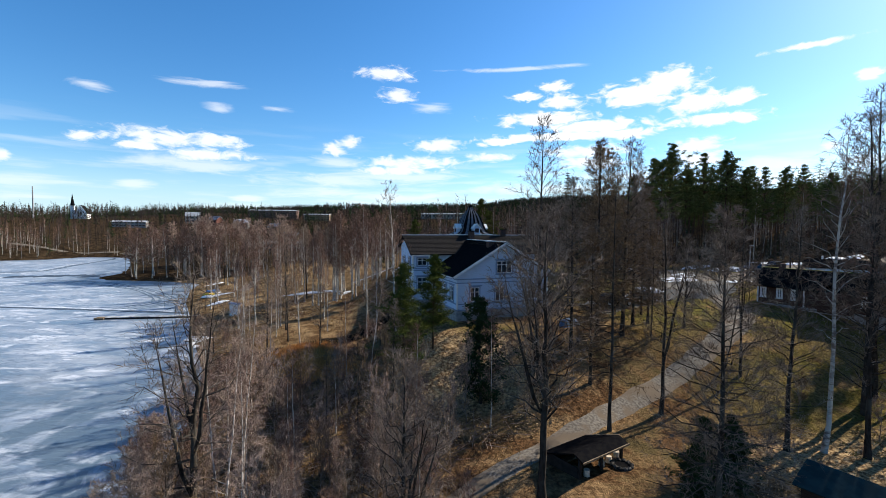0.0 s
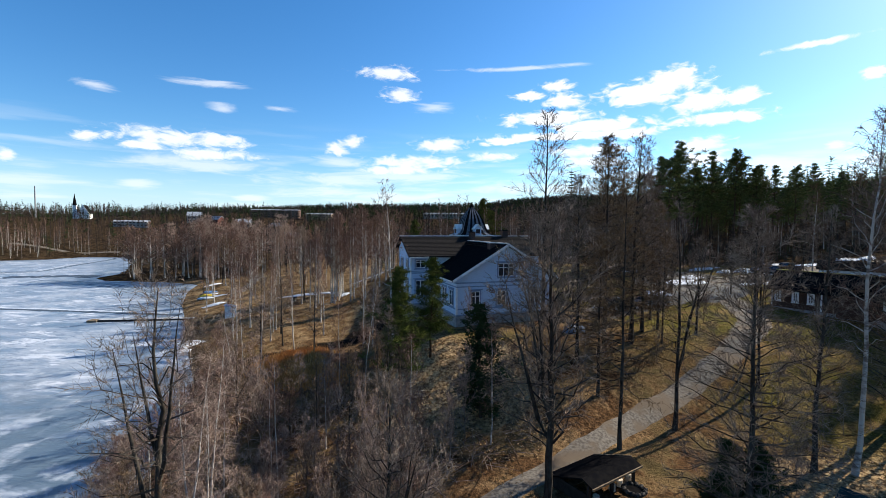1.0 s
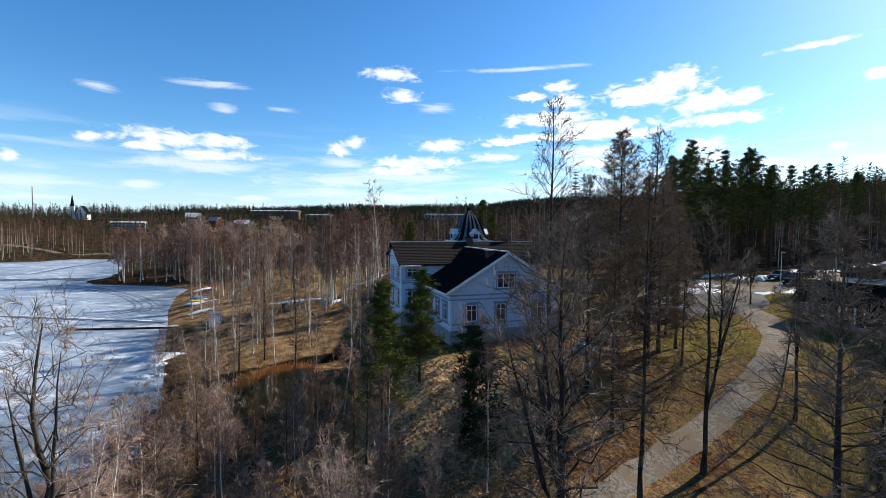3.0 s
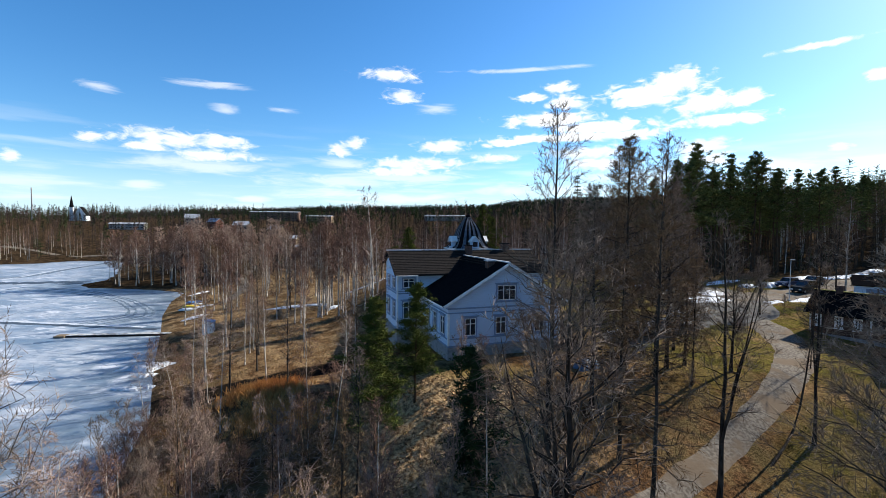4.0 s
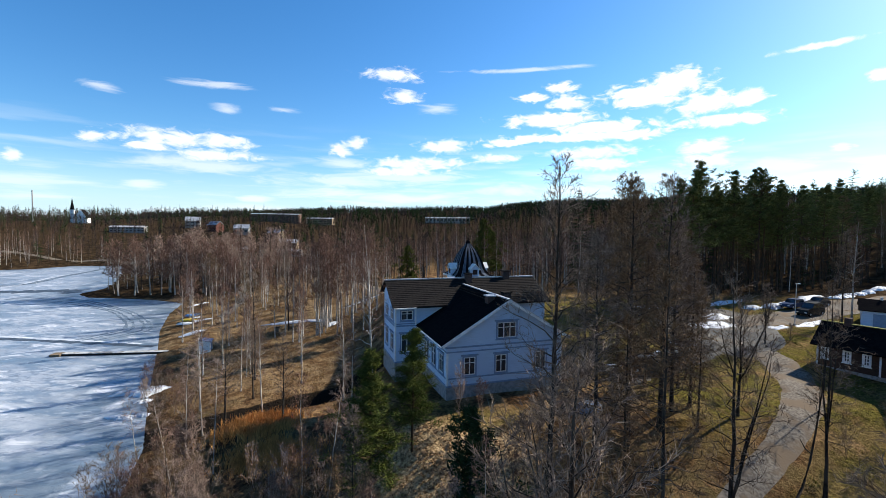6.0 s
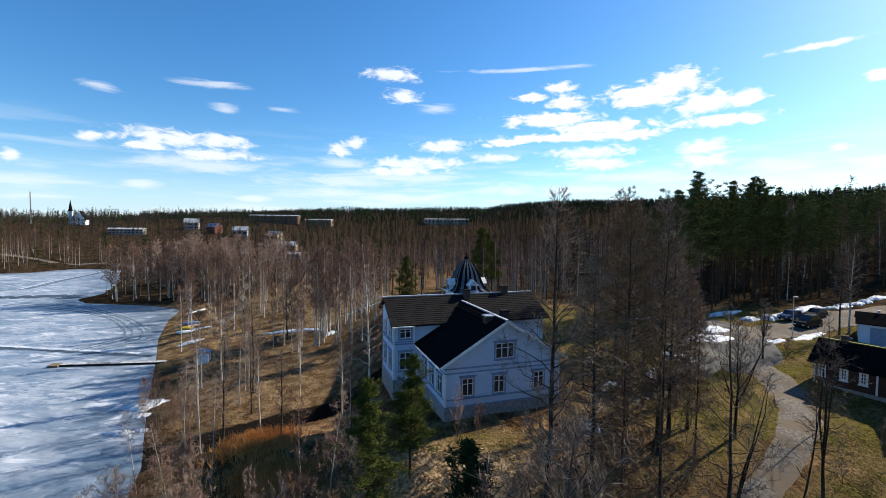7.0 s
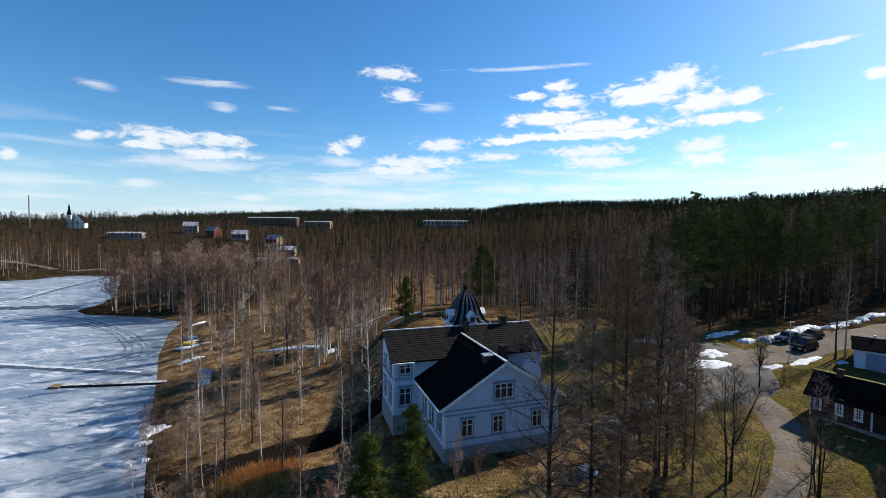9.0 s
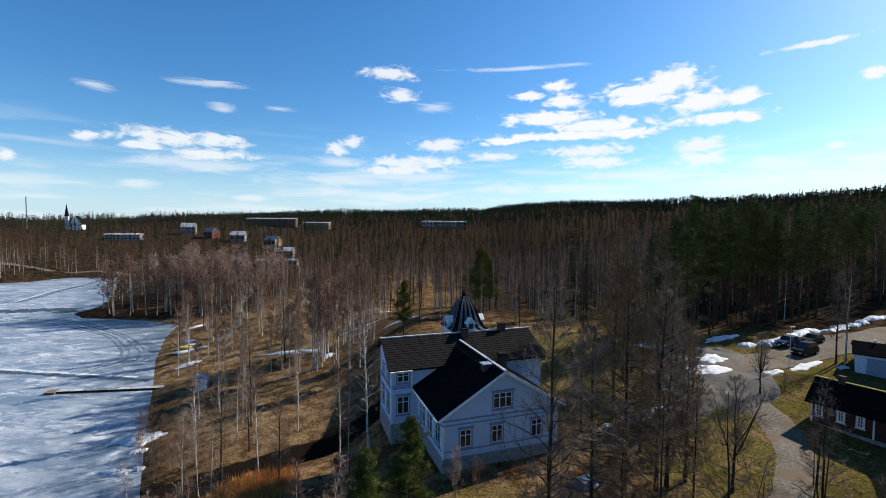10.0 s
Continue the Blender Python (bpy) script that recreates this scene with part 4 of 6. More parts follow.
for x, y in ((8.9, 29.6), (10.2, 30.9), (10.8, 31.4), (11.5, 32.0)):
    log_stool(x, y)
fire_ring(11.5, 30.9)
log_shelter()


def small_kiosk(x, y, turn):
    """A pale changing booth by the beach."""
    h = thing("beach_booth", pose(x, y, gz(x, y), 0, 0, turn), "small pale grey beach changing booth", "booth")
    part("wall", prism([(-0.9, -0.2), (0.9, -0.2), (0.9, 2.0), (-0.9, 2.4)], -1.0, 1.0), M_WHITE, h)
    part("roof", slab((-1.1, -1.2, 2.5), (1.1, -1.2, 2.05), (1.1, 1.2, 2.05), (-1.1, 1.2, 2.5), 0.08), M_TRIM, h)
    part("door", boxes((0.9, 0.93, -0.4, 0.4, 0.0, 1.9)), M_TRIM, h)
    return h


small_kiosk(-46.5, 90.0, 20)


M_GREYPLANK = varied("snowy_jetty_planks", (0.42, 0.43, 0.44), (0.2, 0.195, 0.18), 1.2, 0.85, 0.3)


def pier():
    p = thing("pier", pose(-74.0, 89.6, 0, 0, 0, 11.5), "narrow wooden jetty frozen into the ice", "jetty")
    for k in range(24):
        x0 = k * 0.9
        part("plank", boxes((x0, x0 + 0.84, -0.6, 0.6, 0.34, 0.42)), M_GREYPLANK, p)
    part("beam", boxes((0, 21.6, -0.66, -0.52, 0.04, 0.34)), M_DARKWOOD, p)
    part("beam", boxes((0, 21.6, 0.52, 0.66, 0.04, 0.34)), M_DARKWOOD, p)
    for k in range(8):
        part("pile", boxes((k * 2.9 + 0.2, k * 2.9 + 0.42, -0.5, -0.3, -0.8, 0.34)), M_DARKWOOD, p)
        part("pile", boxes((k * 2.9 + 0.2, k * 2.9 + 0.42, 0.3, 0.5, -0.8, 0.34)), M_DARKWOOD, p)
    part("end_float", boxes((-1.8, 0.0, -1.1, 0.7, 0.06, 0.40)), M_WOOD, p)
    return p


pier()


# ---- snow ----
def snow_patch(x, y, rx, ry, turn=0.0, height=0.25, seed=0, z=None, ragged=0.17):
    """A melting drift with a ragged edge."""
    rng = np.random.default_rng(seed + 100)
    n, rings = 40, 6
    ang = np.arange(n) * 2 * math.pi / n
    edge = 1 + sum(rng.normal() * ragged / k ** 0.5 * np.cos(k * ang + rng.uniform(0, 6.28)) for k in range(1, 15))
    edge = np.clip(edge, 0.35, 1.7)
    c, s = math.cos(radians(turn)), math.sin(radians(turn))
    v, f = [], []
    for r in range(rings + 1):
        q = r / rings
        px, py = rx * edge * q * np.cos(ang), ry * edge * q * np.sin(ang)
        X, Y = x + c * px - s * py, y + s * px + c * py
        g = np.full(n, float(z)) if z is not None else ground_z(X, Y)
        lift = height * (1 - q ** 2.2) + 0.02 - 0.12 * (q > 0.99) + rng.normal(size=n) * 0.09 * height * (q < 0.99)
        v.extend(zip(X, Y, g + lift))
    for r in range(rings):
        for k in range(n):
            f.append((r * n + k, r * n + (k + 1) % n, (r + 1) * n + (k + 1) % n, (r + 1) * n + k))
    return tagged(new("snow_patch", mesh_of("snow_patch", [tuple(map(float, p)) for p in v], f, [M_SNOW], None, True)), "melting patch of old white snow", "snow", "snow patches")



def green_hut():
    """A small hut with a dark green roof by the trees."""
    h = thing("hut", pose(22.6, 27.0, gz(22.6, 27.0) - 0.7, 0, 0, 35), "small hut with a dark green sheet roof", "hut")
    part("wall", prism([(-1.5, -0.3), (1.5, -0.3), (1.5, 1.8), (0, 2.5), (-1.5, 1.8)], -1.8, 1.8), M_LOG, h)
    for sx in (-1, 1):
        part("roof", slab((sx * 1.9, -2.1, 1.68), (0, -2.1, 2.62), (0, 2.1, 2.62), (sx * 1.9, 2.1, 1.68), 0.08), M_GREENROOF, h, "dark green sheet roof slope")
    part("door", boxes((-0.4, 0.4, -1.84, -1.8, -0.1, 1.7)), M_DARKWOOD, h)


M_GREENROOF = varied("green_sheet", (0.025, 0.05, 0.05), (0.018, 0.035, 0.036), 2, 0.6)
green_hut()


# ---- parked cars, poles, boats ----
def car(x, y, turn, paint, label, tall=1.0, length=4.4):
    h = thing("car", pose(x, y, gz(x, y) + 0.17, 0, 0, turn), label, "car", "parked cars")
    L, W = length, 0.86
    side = [(-L / 2, 0.35), (-L / 2 + 0.05, 0.8 * tall), (-L / 2 + 0.25, 0.95 * tall), (L / 2 - 1.15, 0.92 * tall), (L / 2 - 0.1, 0.75 * tall), (L / 2, 0.4), (L / 2 - 0.1, 0.25), (-L / 2 + 0.1, 0.25)]
    bm = prism(side, -W, W)
    bmesh.ops.bevel(bm, geom=bm.edges[:], offset=0.05, segments=2, affect="EDGES")
    part("body", bm, paint, h)
    bm = prism([(-L / 2 + 0.25, 0.93 * tall), (-L / 2 + 0.6, 1.42 * tall), (L / 2 - 2.05, 1.45 * tall), (L / 2 - 1.25, 0.92 * tall)], -W + 0.08, W - 0.08)
    bmesh.ops.bevel(bm, geom=bm.edges[:], offset=0.04, segments=2, affect="EDGES")
    c = part("cabin", bm, M_GLASS, h, "dark tinted car windows")
    part("roof_panel", boxes((-L / 2 + 0.62, L / 2 - 2.1, -W + 0.12, W - 0.12, 1.43 * tall, 1.49 * tall)), paint, c)
    for wx in (-L / 2 + 0.8, L / 2 - 0.8):
        for wy in (-W + 0.06, W - 0.06):
            bm = bmesh.new()
            bmesh.ops.create_cone(bm, cap_ends=True, segments=18, radius1=0.33, radius2=0.33, depth=0.22, matrix=pose(wx, wy, 0.3, 90))
            w = part("wheel", bm, M_ROOF, h, "black rubber tyre")
            bm = bmesh.new()
            bmesh.ops.create_cone(bm, cap_ends=True, segments=12, radius1=0.2, radius2=0.2, depth=0.25, matrix=pose(wx, wy, 0.3, 90))
            part("rim", bm, M_METAL, w)
    for wy in (-0.6, 0.6):
        part("headlight", boxes((L / 2 - 0.06, L / 2 + 0.01, wy - 0.17, wy + 0.17, 0.5, 0.64)), M_WHITE, h)


M_CARDARK = material("dark_car_paint", (0.0072, 0.0078, 0.0096), 0.3, 0.0, 0.12)
M_CARBLUE = material("blue_car_paint", (0.02, 0.04, 0.09), 0.3, 0.0, 0.12)
M_CARGREY = material("grey_car_paint", (0.16, 0.17, 0.18), 0.25, 0.3, 0.5)
car(56.3, 87.2, 207, M_CARDARK, "black van parked beside the snowy road", 1.3, 4.8)
car(61.2, 92.4, 207, M_CARDARK, "black car parked along the snowbank")
car(56.3, 91.2, 207, M_CARBLUE, "dark blue car parked along the snowbank")


car(20.6, 60.6, 12, M_CARDARK, "dark car parked beside the villa's drive")
car(25.0, 62.9, 20, M_CARGREY, "silver-grey car parked beside the villa's drive")


def tarp_pile(x, y, turn):
    """A low stack under a sagging blue sheet."""
    h = thing("covered_stack", pose(x, y, gz(x, y), 0, 0, turn), "low stack covered with a grey-blue tarpaulin", "tarpaulin")
    r = np.random.default_rng(19)
    v, f, n, m = [], [], 11, 9
    for i in range(n):
        for j in range(m):
            a, c = -1 + 2 * i / (n - 1), -1 + 2 * j / (m - 1)
            edge = max(abs(a), abs(c))
            v.append((1.15 * a, 0.7 * c, 0.8 * (1 - edge ** 5) + r.normal() * 0.035 * (edge < 0.99)))
    for i in range(n - 1):
        for j in range(m - 1):
            f.append((i * m + j, (i + 1) * m + j, (i + 1) * m + j + 1, i * m + j + 1))
    new("sheet", mesh_of("sheet", v, f, [M_TARP], None, True)).parent = h
    part("stack", boxes((-0.95, 0.95, -0.52, 0.52, -0.1, 0.6)), M_WOOD, h)


M_TARP = varied("blue_tarpaulin", (0.10, 0.15, 0.22), (0.07, 0.11, 0.17), 3, 0.5, 0.2, spec=0.2)
tarp_pile(12.6, 51.6, 30)


def lamp_post(x, y, height):
    bm = bmesh.new()
    bmesh.ops.create_cone(bm, cap_ends=True, segments=10, radius1=0.07, radius2=0.045, depth=height, matrix=pose(0, 0, height / 2))
    h = thing("lamp_post", pose(x, y, gz(x, y)), "slim pale metal lamp post at the yard", "lamp post", "lamp posts")
    part("pole", bm, M_METAL, h)
    part("lamp_head", boxes((-0.1, 0.55, -0.1, 0.1, height - 0.02, height + 0.09)), M_METAL, h)
    part("base", boxes((-0.14, 0.14, -0.14, 0.14, -0.1, 0.25)), M_STONE, h)


lamp_post(50.0, 81.4, 6.2)


def rowing_boat(x, y, turn, paint, label):
    """A small boat pulled up on the bank, keel up."""
    h = thing("rowing_boat", pose(x, y, gz(x, y) + 0.05, 0, 0, turn), label, "boat", "boats on the shore")
    v, f, n, m = [], [], 13, 9
    for i in range(n):
        s = -1 + 2 * i / (n - 1)
        w = 0.75 * (1 - abs(s) ** 2.6) + 0.02
        hh = 0.5 * (1 - abs(s) ** 4) + 0.05
        for j in range(m):
            a = math.pi * j / (m - 1)
            v.append((2.1 * s, w * math.cos(a), hh * math.sin(a) ** 0.8))
    for i in range(n - 1):
        for j in range(m - 1):
            f.append((i * m + j, i * m + j + 1, (i + 1) * m + j + 1, (i + 1) * m + j))
    hull = new("hull", mesh_of("hull", v, f, [paint], None, True))
    hull.parent = h
    part("keel", boxes((-1.8, 1.8, -0.03, 0.03, 0.42, 0.6)), M_WOOD, h)


M_YELLOW = material("yellow_paint", (0.62, 0.42, 0.04), 0.5)
M_BLUE = material("blue_paint", (0.10, 0.2, 0.38), 0.5)
rowing_boat(-70.5, 122.5, 35, M_BLUE, "blue rowing boat upturned on the bank")
rowing_boat(-67.8, 117.0, 20, M_YELLOW, "yellow rowing boat upturned on the bank")
rowing_boat(-66.0, 113.2, 25, M_WHITE, "white rowing boat upturned on the bank")


def picnic_table(x, y, turn):
    h = thing("picnic_table", pose(x, y, gz(x, y), 0, 0, turn), "weathered wooden picnic table in the park", "table", "park furniture")
    part("tabletop", boxes((-0.9, 0.9, -0.38, 0.38, 0.70, 0.76)), M_WOOD, h)
    for s in (-1, 1):
        part("seat", boxes((-0.9, 0.9, s * 0.72 - 0.14, s * 0.72 + 0.14, 0.42, 0.47)), M_WOOD, h)
        part("leg", boxes((s * 0.6 - 0.05, s * 0.6 + 0.05, -0.75, 0.75, 0.34, 0.42)), M_WOOD, h)
        part("leg", boxes((s * 0.6 - 0.05, s * 0.6 + 0.05, -0.3, 0.3, -0.1, 0.70)), M_WOOD, h)


def litter_bin(x, y):
    h = thing("litter_bin", pose(x, y, gz(x, y)), "brown boarded park litter bin", "bin", "park furniture")
    part("box", boxes((-0.45, 0.45, -0.45, 0.45, 0, 0.95)), M_WOOD, h)
    part("lid", boxes((-0.5, 0.5, -0.5, 0.5, 0.95, 1.03)), M_DARKWOOD, h)


picnic_table(-42, 103, 15), picnic_table(-51, 124, 40), picnic_table(-31, 112, -10)
litter_bin(-37.8, 100.8)


# ---- the far town ----
def far_building(name, x, y, turn, w, d, hgt, rise, wall, roof, label, cols, rows, category="building"):
    h = thing(name, pose(x, y, gz(x, y), 0, 0, turn), label, category)
    part("wall", prism([(-d / 2, -2), (d / 2, -2), (d / 2, hgt), (0, hgt + rise), (-d / 2, hgt)], -w / 2, w / 2, "x"), wall, h)
    for s in (-1, 1):
        part("roof", slab((-w / 2 - 0.5, s * (d / 2 + 0.5), hgt + 0.05), (w / 2 + 0.5, s * (d / 2 + 0.5), hgt + 0.05), (w / 2 + 0.5, 0, hgt + rise + 0.25), (-w / 2 - 0.5, 0, hgt + rise + 0.25), 0.2), roof, h)
    for r in range(rows):
        for c in range(cols):
            xx = -w / 2 + (c + 0.5) * w / cols
            z0 = (r + 0.35) * hgt / rows
            part("window", boxes((xx - 0.3 * w / cols, xx + 0.3 * w / cols, -d / 2 - 0.06, -d / 2 + 0.02, z0, z0 + 0.42 * hgt / rows)), M_GLASS, h)
    return h


M_PALEWALL = varied("pale_render", (0.268, 0.255, 0.235), (0.217, 0.21, 0.191), 0.6, 0.7)
M_BRICKWALL = varied("brown_brick_wall", (0.13, 0.085, 0.065), (0.10, 0.07, 0.055), 0.6, 0.8)
M_OCHRE = varied("ochre_wall", (0.26, 0.20, 0.13), (0.22, 0.17, 0.11), 0.6, 0.75)
M_REDWALL = varied("red_wall", (0.14, 0.06, 0.045), (0.11, 0.05, 0.04), 0.6, 0.8)
M_GREYROOF = varied("grey_sheet_roof", (0.32, 0.34, 0.36), (0.24, 0.25, 0.27), 0.5, 0.5)
M_SNOWROOF = varied("snowy_roof", (0.372, 0.384, 0.405), (0.257, 0.27, 0.291), 0.4, 0.6)
far_building("row_building", -128, 305, 12, 26, 8, 3.6, 0.8, M_PALEWALL, M_SNOWROOF, "long low white building with dark windows", 9, 1)
far_building("town_house", -156, 300, 20, 12, 9, 3.2, 2.4, M_PALEWALL, M_GREYROOF, "pale house with a blue-grey roof", 4, 1, "house")
far_building("town_house", -140, 345, 10, 13, 9, 4.5, 2.5, M_OCHRE, M_SNOWROOF, "ochre house with snow on its roof", 4, 2, "house")
far_building("apartment_block", -262, 590, 8, 62, 16, 10, 1.0, M_BRICKWALL, M_SNOWROOF, "long brown brick apartment block on the hill", 14, 4)
far_building("apartment_block", -205, 600, 5, 34, 14, 8, 1.0, M_OCHRE, M_SNOWROOF, "ochre apartment block on the hill", 9, 3)
far_building("hall", -35, 640, 0, 62, 20, 6, 1.0, M_PALEWALL, M_SNOWROOF, "long flat hall with a white roof", 12, 1)
far_building("school", -305, 388, 25, 26, 12, 4.5, 1.0, M_PALEWALL, M_SNOWROOF, "long white building with a flat snowy roof", 9, 2)
far_building("town_house", -286, 450, 25, 13, 10, 7, 4, M_PALEWALL, M_GREYROOF, "white gabled house on the hill", 3, 2, "house")
far_building("town_house", -250, 430, -20, 12, 9, 6, 3.5, M_REDWALL, M_GREYROOF, "red wooden house on the hill", 3, 2, "house")
far_building("town_house", -215, 415, 15, 13, 9, 5.5, 3.5, M_PALEWALL, M_SNOWROOF, "white house with a snowy roof", 3, 1, "house")
far_building("town_house", -175, 400, -15, 12, 9, 5.5, 3.5, M_OCHRE, M_GREYROOF, "yellow wooden house among trees", 3, 1, "house")


def church(x, y):
    h = thing("church", pose(x, y, gz(x, y), 0, 0, 30), "white church with a black roof and a slender spire", "church")
    part("wall", prism([(-8, -3), (8, -3), (8, 9), (0, 22), (-8, 9)], -12, 14), M_WHITE, h)
    for s in (-1, 1):
        part("roof", slab((s * 8.8, -11.4, 8.2), (s * 8.8, 15, 8.2), (0, 15, 22.6), (0, -11.4, 22.6), 0.4), M_ROOF, h, "steep black roof slope")
    part("tower", boxes((-17, -12, 2, 7, -3, 22)), M_WHITE, h)
    bm = bmesh.new()
    bmesh.ops.create_cone(bm, segments=8, radius1=3.2, radius2=0.1, depth=20, matrix=Matrix.Translation((-14.5, 4.5, 32)))
    part("spire", bm, M_ROOF, h, "slender black spire")
    part("window", boxes((-1.2, 1.2, -12.1, -11.9, 6, 11)), M_GLASS, h)
    return h


church(-405, 448).scale = (0.62, 0.62, 0.62)
bm = bmesh.new()
bmesh.ops.create_cone(bm, cap_ends=True, segments=12, radius1=0.8, radius2=0.5, depth=34, matrix=pose(0, 0, 16))
mast = thing("chimney_stack", pose(-452, 440, gz(-452, 440)), "slim pale factory chimney behind the wood", "chimney")
part("shaft", bm, M_STONE, mast)
# ---- yard and roads beyond the house ----
def ground_patch(name, x, y, rx, ry, turn, lift, mat, label, category, seed):
    """A flat area with an uneven rim laid on the ground."""
    rng = np.random.default_rng(seed)
    n, rings = 56, 14
    ang = np.arange(n) * 2 * math.pi / n
    edge = 1 + sum(rng.normal() * 0.06 / k ** 0.5 * np.cos(k * ang + rng.uniform(0, 6.28)) for k in range(1, 9))
    c, s = math.cos(radians(turn)), math.sin(radians(turn))
    v, f = [], []
    for r in range(rings + 1):
        q = r / rings
        px, py = rx * edge * q * np.cos(ang), ry * edge * q * np.sin(ang)
        X, Y = x + c * px - s * py, y + s * px + c * py
        v.extend(zip(X, Y, ground_z(X, Y) + lift - 0.2 * (r == rings)))
    for r in range(rings):
        for k in range(n):
            f.append((r * n + k, r * n + (k + 1) % n, (r + 1) * n + (k + 1) % n, (r + 1) * n + k))
    return tagged(new(name, mesh_of(name, [tuple(map(float, p)) for p in v], f, [mat], None, True)), label, category, kind="structure")


def smooth_line(key, n=50, passes=5):
    key = np.array(key, float)
    k, s = np.linspace(0, 1, len(key)), np.linspace(0, 1, n)
    p = np.c_[np.interp(s, k, key[:, 0]), np.interp(s, k, key[:, 1])]
    for _ in range(passes):
        p[1:-1] = (p[:-2] + p[1:-1] * 2 + p[2:]) / 4
    return p


ground_patch("pavement", 36.6, 79.8, 13.5, 8.2, 66, 0.13, M_ASPHALT, "grey wet gravel yard behind the villa", "yard", 3)
ribbon("road", smooth_line([(40, 80), (48, 83.8), (56, 87.4), (66, 92.4), (79, 99.5), (112, 117)]), 3.0, 0.16, M_GRAVEL, "gravel road with parked cars", "road")
ribbon("road", smooth_line([(34, 72), (25.5, 64.5), (17, 59)]), 2.2, 0.10, M_ASPHALT, "narrow wet drive beside the villa", "road")
ribbon("path", smooth_line([(-60, 118), (-66, 140), (-80, 165), (-88, 190), (-104, 215)]), 1.5, 0.08, M_GRAVEL, "pale sandy park path", "path")
ribbon("path", smooth_line([(-205, 268), (-225, 276), (-250, 268), (-285, 262)]), 2.2, 0.25, M_GRAVEL, "pale sandy shore road", "road")
ribbon("path", smooth_line([(-26, 118), (-24, 140), (-34, 170), (-60, 190)]), 1.8, 0.08, M_GRAVEL, "pale sandy path in the wood", "path")

for i, (x, y, rx, ry, tn, hh) in enumerate([
        (36.4, 78.4, 4.7, 1.9, 14, 0.32), (39.6, 82.6, 3.0, 1.7, 25, 0.35), (29.2, 70.8, 2.0, 1.3, -30, 0.4), (24.6, 65.6, 2.6, 1.5, 20, 0.35), (20.8, 62.8, 2.0, 0.8, 20, 0.25),
        (18.2, 61.6, 1.2, 0.6, 0, 0.2), (52.6, 82.2, 4.2, 0.8, 30, 0.2), (46.5, 79.0, 2.0, 0.6, 33, 0.15), 
        (34.0, 88.5, 4.0, 1.0, 10, 0.25), (47, 94.0, 4.5, 1.0, 28, 0.3), (-36, 107.5, 8.0, 1.1, -4, 0.3), (-27.3, 103.2, 1.4, 1.6, 10, 0.3), (-58.4, 104.5, 2.6, 1.1, 40, 0.3), (-65.0, 114.8, 2.8, 0.9, 40, 0.3), (-68.5, 119, 2.2, 0.7, 30, 0.3),
        (-79, 139, 3.0, 1.0, 60, 0.3), (-24, 120, 5.0, 0.9, 5, 0.2), (-23, 142, 2.5, 0.9, 5, 0.2), (-12, 107.7, 4.5, 1.0, 5, 0.2), (45, 78.5, 1.0, 0.7, 0, 0.2), (58.3, 82.2, 1.2, 0.6, 30, 0.2)]):
    snow_patch(x, y, rx, ry, tn, hh, i, ragged=0.05 if i == 0 else 0.17)
# ploughed bank along the upper side of the road
rs = np.random.default_rng(41)
for i in range(15):
    q = i / 14
    snow_patch(50 + 46 * q + rs.normal() * 0.5, 90.6 + 24.6 * q + rs.normal() * 0.5, rs.uniform(1.6, 3.2), rs.uniform(0.5, 1.15), 28 + rs.normal() * 6, rs.uniform(0.3, 0.7), 200 + i)
for i, (x, y, rx, ry, tn) in enumerate([(-45.4, 73.4, 4.2, 1.8, 25), (-41.8, 64.8, 1.8, 0.9, 10), (-39.8, 66.0, 0.9, 0.6, 0), (-43.0, 70.2, 1.4, 0.7, 30)]):
    snow_patch(x, y, rx, ry, tn, 0.75 if i == 0 else 0.3, 60 + i, 0.0)


# ---- marks on the ice ----
M_CRACK = varied("dark_slush", (0.03, 0.042, 0.058), (0.06, 0.08, 0.105), 0.6, 0.6, spec=0.2)
M_TRACK = varied("packed_snow_track", (0.52, 0.55, 0.59), (0.36, 0.40, 0.45), 0.8, 0.6, 0.3)
M_RUT = varied("wet_rut", (0.075, 0.105, 0.14), (0.15, 0.195, 0.24), 0.5, 0.6)


def ice_strip(name, line, half, mat, label, z=0.01):
    p = np.asarray(line, float)
    d = np.gradient(p, axis=0)
    d /= np.linalg.norm(d, axis=1)[:, None]
    nrm = np.c_[-d[:, 1], d[:, 0]]
    rng = np.random.default_rng(int(abs(p[0, 0]) * 7))
    w = half * (1 + 0.35 * rng.normal(size=len(p)).clip(-1.5, 1.5))
    a, b = p + nrm * w[:, None], p - nrm * w[:, None]
    v = np.c_[np.stack([a, b], 1).reshape(-1, 2), np.full(2 * len(p), z)]
    f = [(2 * i, 2 * i + 1, 2 * i + 3, 2 * i + 2) for i in range(len(p) - 1)]
    return tagged(new(name, mesh_of(name, v, f, [mat])), label, "ice", kind="structure")


